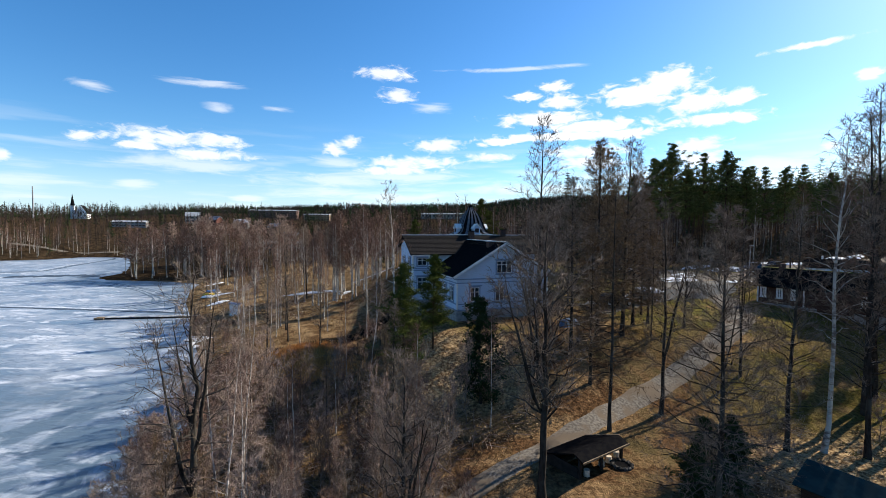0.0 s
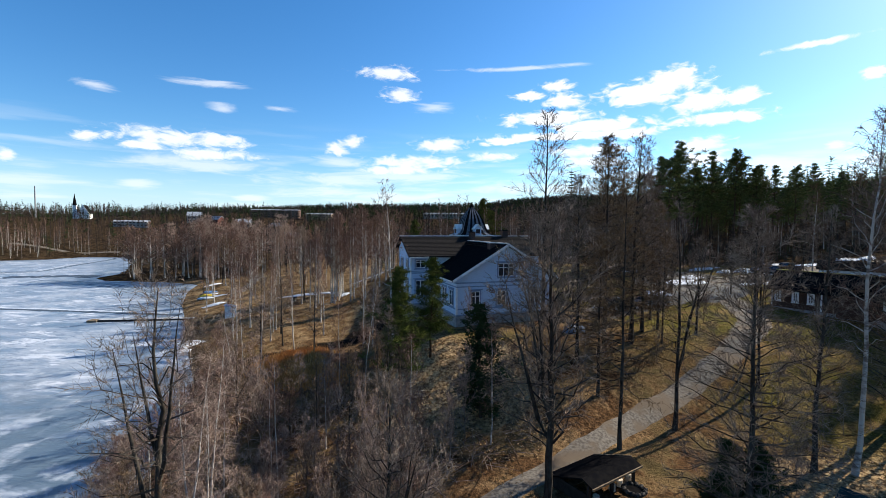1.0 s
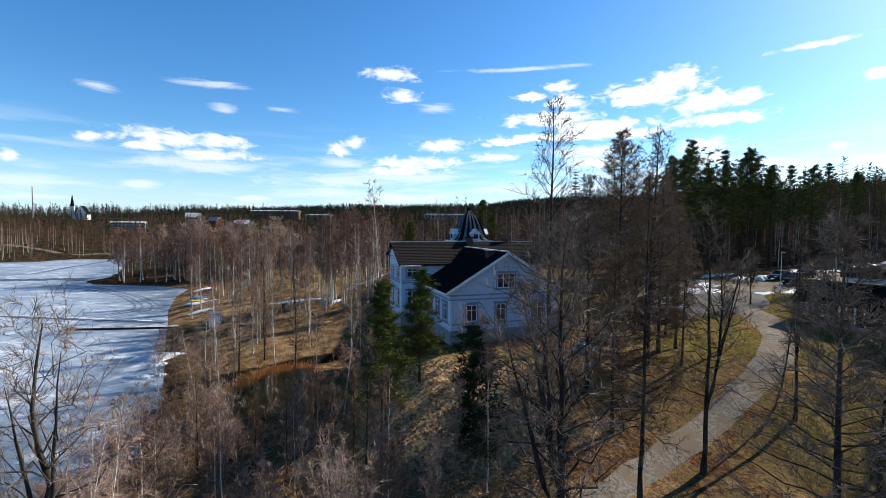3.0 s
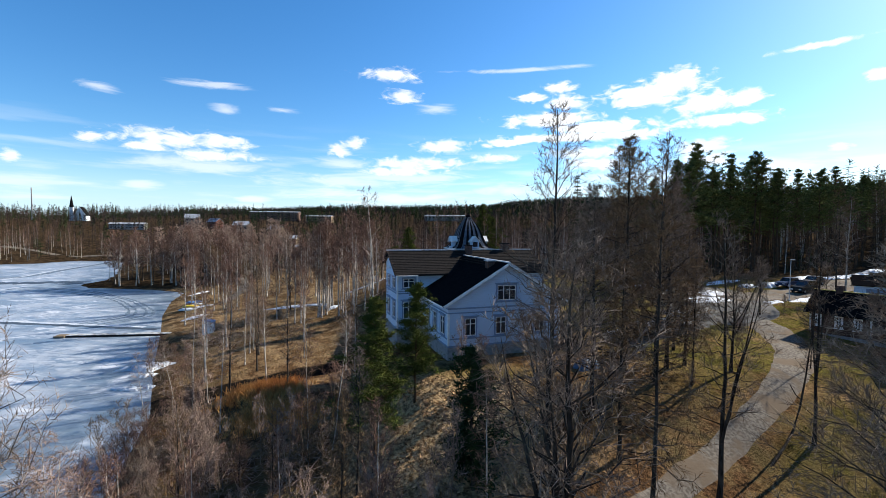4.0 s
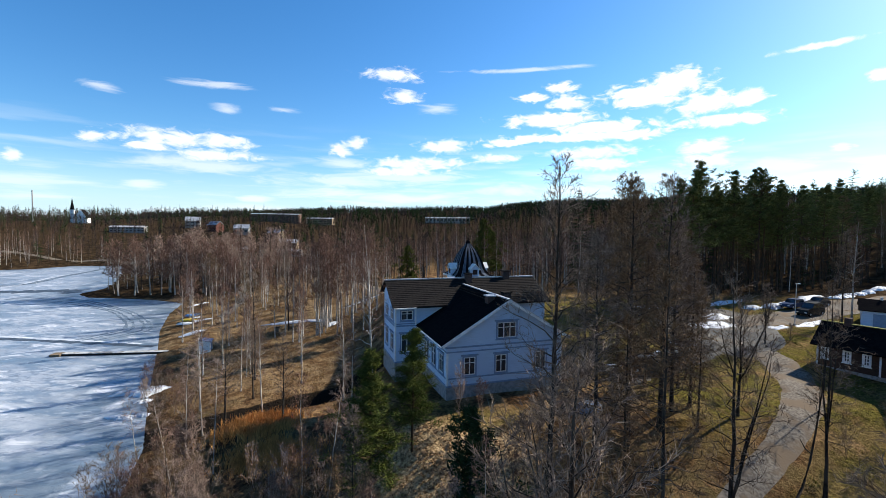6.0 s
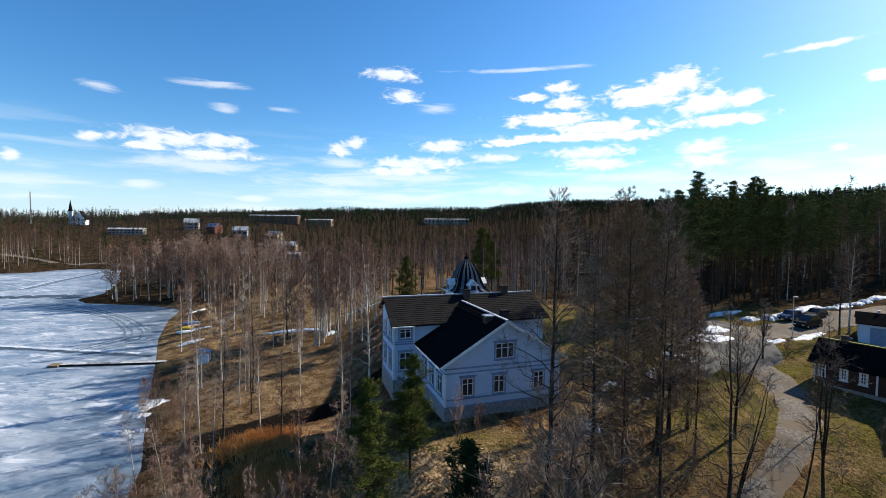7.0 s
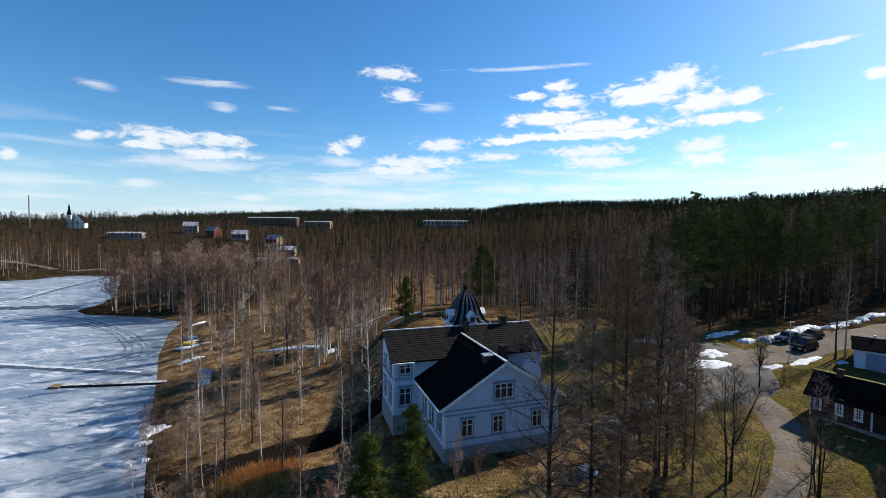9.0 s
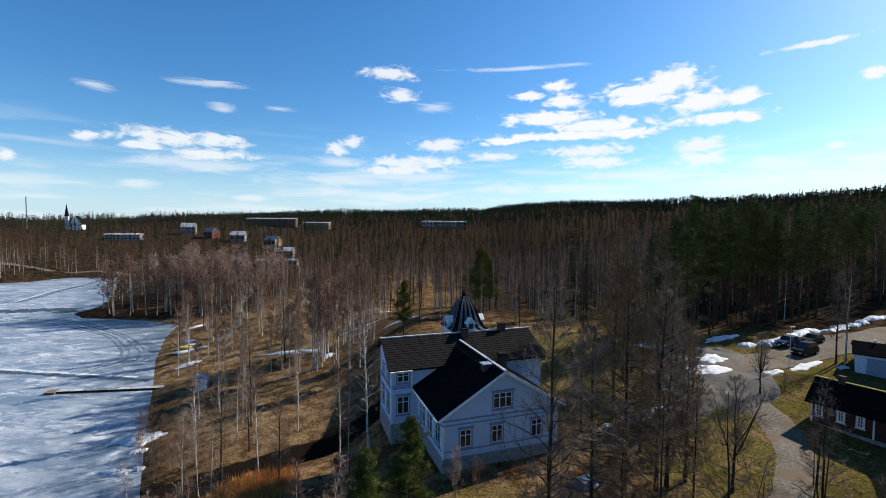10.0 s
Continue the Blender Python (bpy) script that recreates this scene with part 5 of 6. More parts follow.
ice_strip("ice_crack", smooth_line([(-420, 112), (-200, 104), (-98, 99.6), (-62, 97.3)], 90), 0.7, M_CRACK, "long dark slushy crack in the ice")
ice_strip("ice_ridge", smooth_line([(-420, 114.4), (-200, 106), (-98, 101.2), (-66, 99)], 90), 0.4, M_TRACK, "pale snow ridge beside the crack in the ice")
for off in (0, 1.9, 4.6, 6.4):
    ice_strip("ice_rut", smooth_line([(-150, 146 + off), (-122, 141 + off), (-100 + off, 131), (-84 + off, 117), (-79 + off, 110), (-82 + off, 100)], 70, 12), 0.32, M_RUT, "dark wet tyre rut on the ice", 0.016)
    ice_strip("ice_rut", smooth_line([(-420, 121 + off), (-176, 170 + off), (-192, 206 + off), (-203, 240 + off), (-212, 258)], 80, 12), 0.4, M_RUT, "dark wet tyre rut on the ice", 0.022)
for off in (1.0,):
    ice_strip("ice_track", smooth_line([(-420, 118 + off), (-176, 167 + off), (-192, 203 + off), (-203, 240 + off), (-212, 258)], 80, 12), 0.9, M_TRACK, "packed snow vehicle track on the ice", 0.02)
ice_strip("open_water", smooth_line([(-172, 158), (-158, 163), (-146, 168), (-142, 160)], 30), 3.2, M_CRACK, "thawed dark water by the headland", 0.012)

def noise_field(x, y):
    return np.sin(x * 0.41 + 1.0) * np.cos(y * 0.37) + 0.7 * np.sin(x * 0.93 + y * 0.71)


M_LAWNBLADE = varied("spring_grass", (0.134, 0.121, 0.027), (0.213, 0.157, 0.048), 0.7, 0.85, island=0.4)
# ---- trees ----
birch = [bare_tree("birch_tree", 11 + i, 17 + i, 0.15, 0.35, 36, 3.0, 40, 70, 6, 5, 0.014, M_BIRCH, M_TWIG, droop=0.25, hang=0.25, lean=0.03, label="slender leafless birch with white bark and brown twigs") for i in range(4)]
thinbirch = [bare_tree("birch_tree", 25 + i, 15 + i, 0.085, 0.45, 30, 2.1, 40, 68, 6, 6, 0.009, M_BIRCH, M_TWIGPALE, droop=0.3, hang=0.35, lean=0.02, thick=0.01, label="thin leaning birch with white bark and drooping twigs") for i in range(2)]
alder = [bare_tree("alder_tree", 31 + i, 18 + i, 0.19, 0.25, 56, 3.6, 25, 62, 8, 6, 0.013, M_BARK, M_TWIGGREY, droop=0.02, lean=0.02, label="tall leafless alder with dark bark and grey twigs", conic=0.35) for i in range(3)]
larch = [bare_tree("larch_tree", 41 + i, 19 + i, 0.15, 0.2, 68, 3.2, 2, 46, 8, 6, 0.018, M_BARK, M_TWIGRED, droop=0.08, conic=0.55, wobble=0.15, label="tall leafless larch with reddish brown twigs") for i in range(3)]
dense = [bare_tree("larch_tree", 46 + i, 19 + i, 0.2, 0.14, 90, 3.0, 5, 45, 10, 7, 0.017, M_BARK, M_TWIGRED, droop=0.06, conic=0.6, wobble=0.2, label="dense leafless larch with fine brown twigs") for i in range(2)]
forked = [bare_tree("alder_tree", 37 + i, 18 + i, 0.16, 0.28, 40, 3.0, 15, 58, 6, 4, 0.013, M_BARK, M_TWIGGREY, droop=0.02, lean=0.03, wobble=0.3, conic=0.2, fork=2, crook=0.06, splay=0.4, label="dark forked leafless alder with sparse branches") for i in range(2)]
biglarch = [bare_tree("larch_tree", 141 + i, 19 + i, 0.2, 0.16, 100, 4.3, -4, 46, 11, 9, 0.013, M_BARK, (M_TWIGGREY, M_TWIGRED)[i], droop=-0.06, conic=0.6, wobble=0.15, label="large leafless larch with long level branches") for i in range(2)]
grove = [bare_tree("birch_tree", 151 + i, 12 + i, 0.13, 0.3, 32, 3.0, 30, 70, 6, 4, 0.045, (M_BIRCH, M_BARK)[i], (M_TWIG, M_TWIGPALE)[i], lean=0.04, label=("leafless birch with white trunk on the headland", "leafless tree with red-brown twigs on the headland")[i]) for i in range(2)]
spread = [bare_tree("spreading_tree", 51 + i, 15 + i, 0.22, 0.28, 44, 3.4, 30, 65, 9, 7, 0.012, M_BARK, M_TWIGGREY, droop=0.0, fork=4, wobble=0.5, crook=0.07, thick=0.022, label="spreading leafless tree with grey twigs") for i in range(2)]
gnarled = bare_tree("spreading_tree", 57, 14.5, 0.22, 0.3, 32, 3.6, 0, 60, 8, 7, 0.009, M_BARK, M_TWIGGREY, droop=-0.1, fork=3, splay=0.7, wobble=1.3, crook=0.1, thick=0.024, label="gnarled spreading leafless tree on the shore")
shrub = [bare_tree("shrub", 61 + i, 4.6 + 0.8 * i, 0.045, 0.08, 14, 1.9, 50, 75, 7, 5, 0.011, M_TWIGGREY, (M_TWIGPALE, M_TWIG, M_TWIGGREY, M_TWIGPALE)[i], fork=5, wobble=0.6, label="leafless thicket shrub with bare twigs", category="shrub") for i in range(4)]
sapling = [bare_tree("sapling", 65 + i, 8.5 + i, 0.06, 0.2, 28, 1.6, 40, 70, 6, 4, 0.012, (M_BARK, M_BIRCH)[i], (M_TWIGRED, M_TWIG)[i], wobble=0.3, label="thin leafless sapling with fine reddish twigs") for i in range(2)]
young = [pine_tree("young_pine", 71 + i, 10.0 + i, 0.13, 0.22, 64, 2.6, 4, 40, 0.95, 0.024, M_YOUNGNEEDLE, M_PINEBARK, "bushy young pine with green needles", 0.45) for i in range(2)]
pine = [pine_tree("pine_tree", 81 + i, 20 + 2.0 * i, 0.21, (0.5, 0.44, 0.55)[i], 44, (3.3, 2.9, 3.6)[i], 4, 20, 1.15, 0.06, M_NEEDLE, M_PINEBARK, "tall pine with a dark green crown", (0.35, 0.55, 0.2)[i]) for i in range(3)]
spruce = [spruce_tree("spruce_tree", 91 + i, 15 + 3 * i, 0.2, 2.2, 26, 8, 10, 0.07, M_SPRUCE, "dark green spruce tree") for i in range(2)]
juniper = pine_tree("bushy_pine", 99, 8.8, 0.14, 0.04, 66, 2.7, 4, 20, 0.95, 0.05, M_SPRUCE, M_BARK, "dark bushy young conifer on the slope", 0.55)
midbirch = [bare_tree("birch_tree", 111 + i, 15 + i, 0.14, 0.35, 32, 2.9, 40, 72, 7, 4, 0.028, M_BIRCH, (M_TWIG, M_TWIGRED, M_TWIGGREY)[i], droop=0.1, hang=0.1, lean=0.03, label=("leafless birch with white bark in the park", "leafless tree with reddish twigs in the park", "leafless tree with grey twigs in the park")[i]) for i in range(3)]
used = set()


def plant(kind, x, y, size=1.0, turn=None, lean=(0, 0), tall=1.0):
    turn = (x * 37 + y * 91) % 360 if turn is None else turn
    ob = place(kind, x, y, size, turn, kind.name not in used, lean, tall=tall)
    used.add(kind.name)
    return ob


# front rank along the road and the slope
plant(spread[0], 5.7, 26.9, 1.1)
plant(gnarled, -13.0, 23.8, 1.08)
plant(spread[0], -1.3, 20.0, 0.78)
plant(larch[1], 12.2, 35.7, 0.95)
plant(forked[0], 17.3, 38.7, 0.98)
plant(alder[0], 17.5, 49.0, 1.12)
plant(alder[2], 7.3, 40.2, 1.13)
plant(biglarch[0], 11.4, 45.2, 0.88)
plant(biglarch[1], 14.4, 47.2, 1.02)
plant(dense[0], 21.5, 52.5, 0.72)
plant(biglarch[0], 19.5, 51.5, 0.85)
plant(dense[0], 19.5, 57.5, 0.75)
plant(larch[2], 22.5, 57.0, 0.8)
plant(larch[0], 18.5, 63.0, 0.85)
plant(larch[1], 24.5, 65.5, 0.75)
plant(dense[1], 14.5, 60.5, 0.62)
plant(larch[1], 27.0, 72.0, 1.08)
plant(larch[0], 20.4, 68.8, 1.12)
plant(larch[2], 23.6, 75, 1.05)
plant(biglarch[0], 13.8, 24.0, 0.85)
plant(birch[3], 26.5, 34.0, 1.15)
plant(alder[2], 23.9, 33.9, 0.85)
plant(alder[0], 34.5, 40.2, 1.38)
plant(alder[1], 37.5, 43.0, 1.42)
plant(birch[1], 40.0, 41.0, 1.4)
plant(forked[1], 26.8, 44.3, 0.8)
plant(spread[1], 25.1, 51.7, 0.62)
plant(spread[0], 24.4, 59.6, 0.5)
plant(spread[1], 30.8, 70.5, 0.55)
plant(spread[0], 39.5, 71.2, 0.5)
plant(sapling[0], 32.9, 53.3, 0.8)
plant(alder[2], 58.3, 83.6, 0.7)
plant(birch[0], 60.5, 84.6, 0.9)
plant(pine[0], 34.0, 80.0, 1.0, tall=1.0)
plant(alder[2], 25.5, 77.0, 1.0)
plant(juniper, 2.5, 38.6, 1.0)
plant(juniper, 15.4, 28.6, 0.62, tall=0.75)
plant(juniper, 16.9, 28.0, 0.55, tall=0.8)
plant(juniper, 14.3, 27.2, 0.5, tall=0.75)
plant(juniper, 17.6, 29.6, 0.45)
plant(shrub[2], 15.4, 27.6, 0.7)
plant(young[0], -2.1, 45.6, 0.92)
plant(young[1], -4.5, 41.8, 1.02)
plant(alder[1], -5.0, 39.2, 0.5)
plant(birch[2], -7.6, 56.7, 1.0)
plant(thinbirch[0], -8.5, 44.9, 0.72, lean=(0, -8))
plant(thinbirch[0], -8.9, 18.6, 0.9, lean=(0, -22))
plant(thinbirch[1], -9.6, 22.0, 0.82, lean=(2, -5))
plant(thinbirch[1], -8.4, 20.6, 0.7, lean=(0, 6))
plant(thinbirch[0], -13.5, 27.0, 0.8, lean=(0, 5))
plant(thinbirch[1], -20.0, 44.3, 0.68, lean=(0, -9))
plant(thinbirch[0], -21.5, 51.4, 0.72, lean=(0, -8))
plant(thinbirch[1], -27.3, 56.1, 0.75, lean=(0, -9))
plant(thinbirch[0], -30.0, 52.8, 0.6, lean=(0, -8))
plant(sapling[1], -9.6, 37.8, 0.8)
plant(alder[0], -27.6, 63.8, 0.7)
plant(alder[2], -29.2, 74.4, 0.78)
plant(birch[2], -22.0, 62.0, 0.62)
plant(thinbirch[1], -28.0, 60.0, 0.72, lean=(0, -8))
plant(alder[1], -35.6, 101.1, 0.85)

# crooked dead tree leaning over the lawn
def dead_tree():
    b = Build()
    pts = [(0, 0, 0), (1.6, 1.1, 0.9), (3.0, 2.3, 1.6), (3.6, 2.6, 3.2), (3.9, 2.6, 5.4), (4.1, 2.5, 8.2), (4.2, 2.5, 11.0)]
    b.tube(pts, [0.10, 0.095, 0.085, 0.07, 0.055, 0.035, 0.012], 8, 0)
    b.tube([(3.7, 2.6, 3.8), (3.2, 2.5, 4.2), (2.8, 2.5, 4.9)], [0.045, 0.04, 0.02], 6, 0)
    r = np.random.default_rng(8)
    c = Build()
    for i in range(26):
        s = r.uniform(0.35, 1)
        st = np.array([np.interp(s, [0, 1], (3.6, 4.2)), 2.55, 3.2 + 7.8 * s])
        d = np.r_[r.normal(size=2) * 0.6, r.uniform(0.1, 0.7)] * (1.7 - s)
        c.tube([st, st + d], [0.022, 0.006], 3, 0)
        u = r.uniform(0.2, 1, 7)
        c.spikes(st + d * u[:, None], d * 0.35 + rand_dirs(r, 7) * 0.4, 0.01, 0)
    h = thing("dead_tree", pose(22.6, 42.4, gz(22.6, 42.4) - 0.1), "crooked dead tree leaning over the lawn", "tree")
    for nm, q in (("trunk", b), ("crown", c)):
        new(nm, q.mesh(nm, [M_BARK], True)).parent = h


dead_tree()
# larch stand between the house and the drive
for i, (x, y, q) in enumerate([(20.5, 49.0, 0.6)]):
    plant(larch[i % 3], x, y, q)
for i, (x, y, q) in enumerate([(12.2, 41.2, 0.7)]):
    plant(dense[i % 2], x, y, q)
for i, (x, y, q) in enumerate([(33.5, 91, 0.9), (37.5, 92.5, 1.0), (42, 94.5, 0.95), (46.5, 97, 1.0), (39, 95, 1.0), (44, 98, 1.05), (49, 100.5, 1.0), (53, 103, 1.1), (58, 103.5, 1.0), (64, 106, 1.05), (70, 110, 1.0), (47, 105, 1.0), (77, 113, 1.1), (56, 109, 1.0)]):
    plant(pine[i % 3], x, y, q)
for i, (x, y, q) in enumerate([(66, 66, 1.1), (71, 70, 1.0)]):
    plant((pine + spruce)[i % 4], x, y, q)
# tall trees along the lane
for i, (x, y, q) in enumerate([(29, 33.5, 1.0), (36, 37.5, 1.36), (44, 43, 1.38), (33, 31, 1.0), (39, 36, 1.38), (28, 27.5, 0.9)]):
    plant((alder + birch)[i % 7], x, y, q)
for i, (x, y, q) in enumerate([(46, 40, 1.0), (52, 44, 1.0), (41, 33, 0.9), (49, 37, 1.0), (36, 27, 0.85), (45, 31, 0.95), (54, 39, 1.0)]):
    plant((alder + birch)[(3 * i) % 7] if y < 45 else (pine + spruce)[i % 5], x, y, q)
for i, (x, y, q) in enumerate([(38, 41.5, 0.9), (47, 52.5, 0.9), (41.5, 40, 0.9)]):
    plant(larch[i % 3], x, y, q)
rng = np.random.default_rng(77)
# thicket between the shore and the slope
n = 0
while n < 76:
    x, y = rng.uniform(-32, 9), rng.uniform(15, 47)
    d = float(lake_distance(np.array([x]), np.array([y]))[0])
    if d < -1.0 or (x > -7 and y > 37) or np.min(np.hypot(ROAD[:, 0] - x, ROAD[:, 1] - y)) < 2.6 or x > 0.55 * y - 11 or (x < -19 and y < 29) or x < -24 or math.hypot(x + 17.5, y - 54) < 8:
        continue
    plant(shrub[int(rng.integers(0, 4))], x, y, rng.uniform(0.55, 1.2))
    n += 1
n = 0
while n < 26:
    x, y = rng.uniform(-30, 6), rng.uniform(20, 62)
    d = float(lake_distance(np.array([x]), np.array([y]))[0])
    if d < 1.5 or (x > -8 and y > 38) or math.hypot(x + 18, y - 55) < 7 or np.min(np.hypot(ROAD[:, 0] - x, ROAD[:, 1] - y)) < 2.2:
        continue
    plant(sapling[int(rng.integers(0, 2))], x, y, rng.uniform(0.6, 1.1))
    n += 1
# dense brush on the near slope
n = 0
while n < 46:
    x, y = rng.uniform(-17, 3), rng.uniform(17, 34)
    if np.min(np.hypot(ROAD[:, 0] - x, ROAD[:, 1] - y)) < 2.4 or x > 0.5 * y - 12:
        continue
    plant(shrub[int(rng.choice([0, 2, 3, 1]))], x, y, rng.uniform(0.5, 0.9))
    n += 1
# red-brown brush along the shore
n = 0
while n < 64:
    x, y = rng.uniform(-46, -14), rng.uniform(20, 76)
    d = float(lake_distance(np.array([x]), np.array([y]))[0])
    if not -1.2 < d < 5 or float(ditch_distance(np.array([x]), np.array([y]))[0]) < 3:
        continue
    plant(shrub[int(rng.choice([1, 1, 2]))], x, y, rng.uniform(0.45, 1.0))
    n += 1
# low growth below the gable, along the road and under the larches
for x, y, s in [(1.5, 47.8, 0.7), (3.2, 48.9, 0.6), (7.5, 45.2, 0.55), (9.5, 47.0, 0.6), (6.0, 36.5, 0.7), (9.2, 43.5, 0.6), (12.0, 44.5, 0.6), (5.2, 42.0, 0.6), (14.5, 48.0, 0.6), (19, 46.5, 0.55), (20, 53, 0.6),
                (11, 55, 0.6), (16, 55, 0.5), (28, 56, 0.6), (26, 60.5, 0.6), (31, 48, 0.5), (36, 50, 0.6), (29, 40, 0.6), (32, 36, 0.7), (20, 30, 0.6), (22, 58, 0.6), (43, 72, 0.5), (34, 66.5, 0.35)]:
    plant(shrub[int(rng.integers(0, 4))], x, y, s)
# shore strip and grove left of the house
n = 0
while n < 64:
    x, y = rng.uniform(-72, -10), rng.uniform(58, 150)
    d = float(lake_distance(np.array([x]), np.array([y]))[0])
    if d < 3 or float(ditch_distance(np.array([x]), np.array([y]))[0]) < 3.5 or x > -9 - 0.1 * (y - 50) or (-52 < x < -28 and 98 < y < 112 and rng.uniform() < 0.8):
        continue
    kind = midbirch[int(rng.choice([0, 0, 0, 1, 2]))] if y > 78 else (birch + alder[:2])[int(rng.integers(0, 6))]
    plant(kind, x, y, rng.uniform(0.65, 1.0) * (0.8 if kind not in midbirch else 1.0))
    n += 1
# dense birch clump beyond the bank
for i in range(26):
    plant(midbirch[0], rng.normal(-25.5, 4.5), rng.normal(100, 9), rng.uniform(0.95, 1.25))
# headland grove
n = 0
while n < 66:
    x, y = rng.uniform(-117, -70), rng.uniform(153, 205)
    d = float(lake_distance(np.array([x]), np.array([y]))[0])
    if d < 1.2:
        continue
    plant(grove[int(rng.choice([0, 1, 1]))], x, y, rng.uniform(1.0, 1.55))
    n += 1
for i in range(15):
    x, y = -123 + 3.0 * i + rng.normal() * 0.8, 157.5 + rng.normal() * 1.6 - 0.09 * i
    plant(grove[0], x, y, rng.uniform(1.2, 1.6))
# wood behind the house
for x, y, s in [(-30, 158.5, 1.25), (-27, 161, 1.1), (-35, 190, 1.0), (25.4, 112.6, 1.25), (27, 108, 1.0), (-43, 150, 0.6)]:
    plant(spruce[0] if s < 0.8 else spruce[1], x, y, s)
plant(young[0], -10, 95, 1.0), plant(young[1], 4.5, 112, 1.3), plant(young[0], 7.0, 118, 1.2), plant(young[1], 6.0, 126, 1.3)
# pine wood beyond the yard
n = 0
while n < 46:
    x, y = rng.uniform(36, 150), rng.uniform(100, 165)
    if x < 2 + 0.5 * (y - 13) or y < 97 + 0.28 * (x - 36) or abs(y - (82 + 0.5 * (x - 38))) < 8:
        continue
    plant((pine + [spruce[1], larch[1], birch[2]])[int(rng.choice([0, 1, 2, 0, 1, 2, 3, 4] if x < 0.68 * (y - 13) else [0, 1, 4, 5, 4, 5]))], x, y, rng.uniform(0.85, 1.12))
    n += 1


# ---- dry grass and litter ----
def grass_stuff(name, x, y, length, rad, mat, label, seed, lean=0.5, blades=5):
    """Tufts of dry blades."""
    r = np.random.default_rng(seed)
    b = Build()
    k = np.repeat(np.arange(len(x)), blades)
    px, py = np.asarray(x)[k] + r.normal(size=len(k)) * 0.12, np.asarray(y)[k] + r.normal(size=len(k)) * 0.12
    st = np.c_[px, py, ground_z(px, py) - 0.03]
    v = np.c_[r.normal(size=(len(k), 2)) * lean, np.ones(len(k))]
    v *= (np.asarray(length)[k] * r.uniform(0.6, 1.2, len(k)) / np.linalg.norm(v, axis=1))[:, None]
    b.spikes(st, v, rad, 0)
    return tagged(new(name, b.mesh(name, [mat])), label, "grass", kind="stuff")


rg = np.random.default_rng(12)
n = 2400
tx, ty = -20.6 + rg.normal(size=n) * 1.9, 58.8 + rg.normal(size=n) * 1.2
tx[:1100], ty[:1100] = -16.6 + rg.normal(size=1100) * 2.0, 52.9 + rg.normal(size=1100) * 1.2
grass_stuff("reed_grass", tx, ty, rg.uniform(0.7, 1.3, n), 0.045, M_REED, "tall orange-brown dry grass on the bank", 1, 0.3, 5)
n = 9000
tx, ty = rg.uniform(-46, 6, n), rg.uniform(20, 112, n)
ok = (lake_distance(tx, ty) > 0.5) & ((tx < -6) | (ty < 38)) & (noise_field(tx, ty) > 0.0) & (ditch_distance(tx, ty) > 3.0)
grass_stuff("dry_grass", tx[ok], ty[ok], rg.uniform(0.25, 0.6, ok.sum()), 0.03, M_DRY, "tufts of brown dry grass between the trees", 2, 0.7, 3)
n = 7000
tx, ty = rg.uniform(-8, 60, n), rg.uniform(26, 78, n)
dr = np.min(np.hypot(tx[:, None] - ROAD[None, ::3, 0], ty[:, None] - ROAD[None, ::3, 1]), axis=1)
ok = (dr > 2.2) & (noise_field(tx, ty) > -0.1) & (tx + 0.35 * (ty - 50) > 21)
grass_stuff("lawn_grass", tx[ok], ty[ok], rg.uniform(0.12, 0.3, ok.sum()), 0.035, M_LAWNBLADE, "patchy yellow-green spring grass", 3, 0.7, 3)


n = 9000
tx, ty = rg.uniform(-9, 8, n), rg.uniform(34, 48, n)
dr = np.min(np.hypot(tx[:, None] - ROAD[None, ::3, 0], ty[:, None] - ROAD[None, ::3, 1]), axis=1)
ok = (dr > 1.9) & (rg.uniform(size=n) < 0.45 + 0.4 * noise_field(tx * 2.3, ty * 2.3))
b = Build()
k = ok.sum()
st = np.c_[tx[ok], ty[ok], ground_z(tx[ok], ty[ok]) + rg.uniform(0.02, 0.08, k)]
vec = np.c_[rg.normal(size=(k, 2)), rg.normal(size=k) * 0.25]
vec *= (rg.uniform(0.12, 0.3, k) / np.linalg.norm(vec, axis=1))[:, None]
b.spikes(st, vec, rg.uniform(0.03, 0.07, k), 0)
tx, ty = rg.uniform(18, 44, n), rg.uniform(16, 38, n)
ok = rg.uniform(size=n) < 0.35 + 0.4 * noise_field(tx * 2.3, ty * 2.3)
k = ok.sum()
st = np.c_[tx[ok], ty[ok], ground_z(tx[ok], ty[ok]) + rg.uniform(0.02, 0.08, k)]
vec = np.c_[rg.normal(size=(k, 2)), rg.normal(size=k) * 0.25]
vec *= (rg.uniform(0.12, 0.3, k) / np.linalg.norm(vec, axis=1))[:, None]
b.spikes(st, vec, rg.uniform(0.03, 0.07, k), 0)
tagged(new("leaf_litter", b.mesh("leaf_litter", [M_LEAF])), "fallen tan leaves scattered on the slope", "leaves", kind="stuff")


# fallen and arching sticks in the brush
n = 2600
tx, ty = rg.uniform(-21, 5, n), rg.uniform(16, 46, n)
dr = np.min(np.hypot(tx[:, None] - ROAD[None, ::3, 0], ty[:, None] - ROAD[None, ::3, 1]), axis=1)
ok = (dr > 2.4) & (lake_distance(tx, ty) > 0.5) & ((tx < -7) | (ty < 37)) & (tx < 0.55 * ty - 11)
b = Build()
k = ok.sum()
st = np.c_[tx[ok], ty[ok], ground_z(tx[ok], ty[ok]) + rg.uniform(0.0, 0.5, k)]
vec = np.c_[rg.normal(size=(k, 2)), np.abs(rg.normal(size=k)) * 0.45]
vec *= (rg.uniform(0.7, 2.6, k) / np.linalg.norm(vec, axis=1))[:, None]
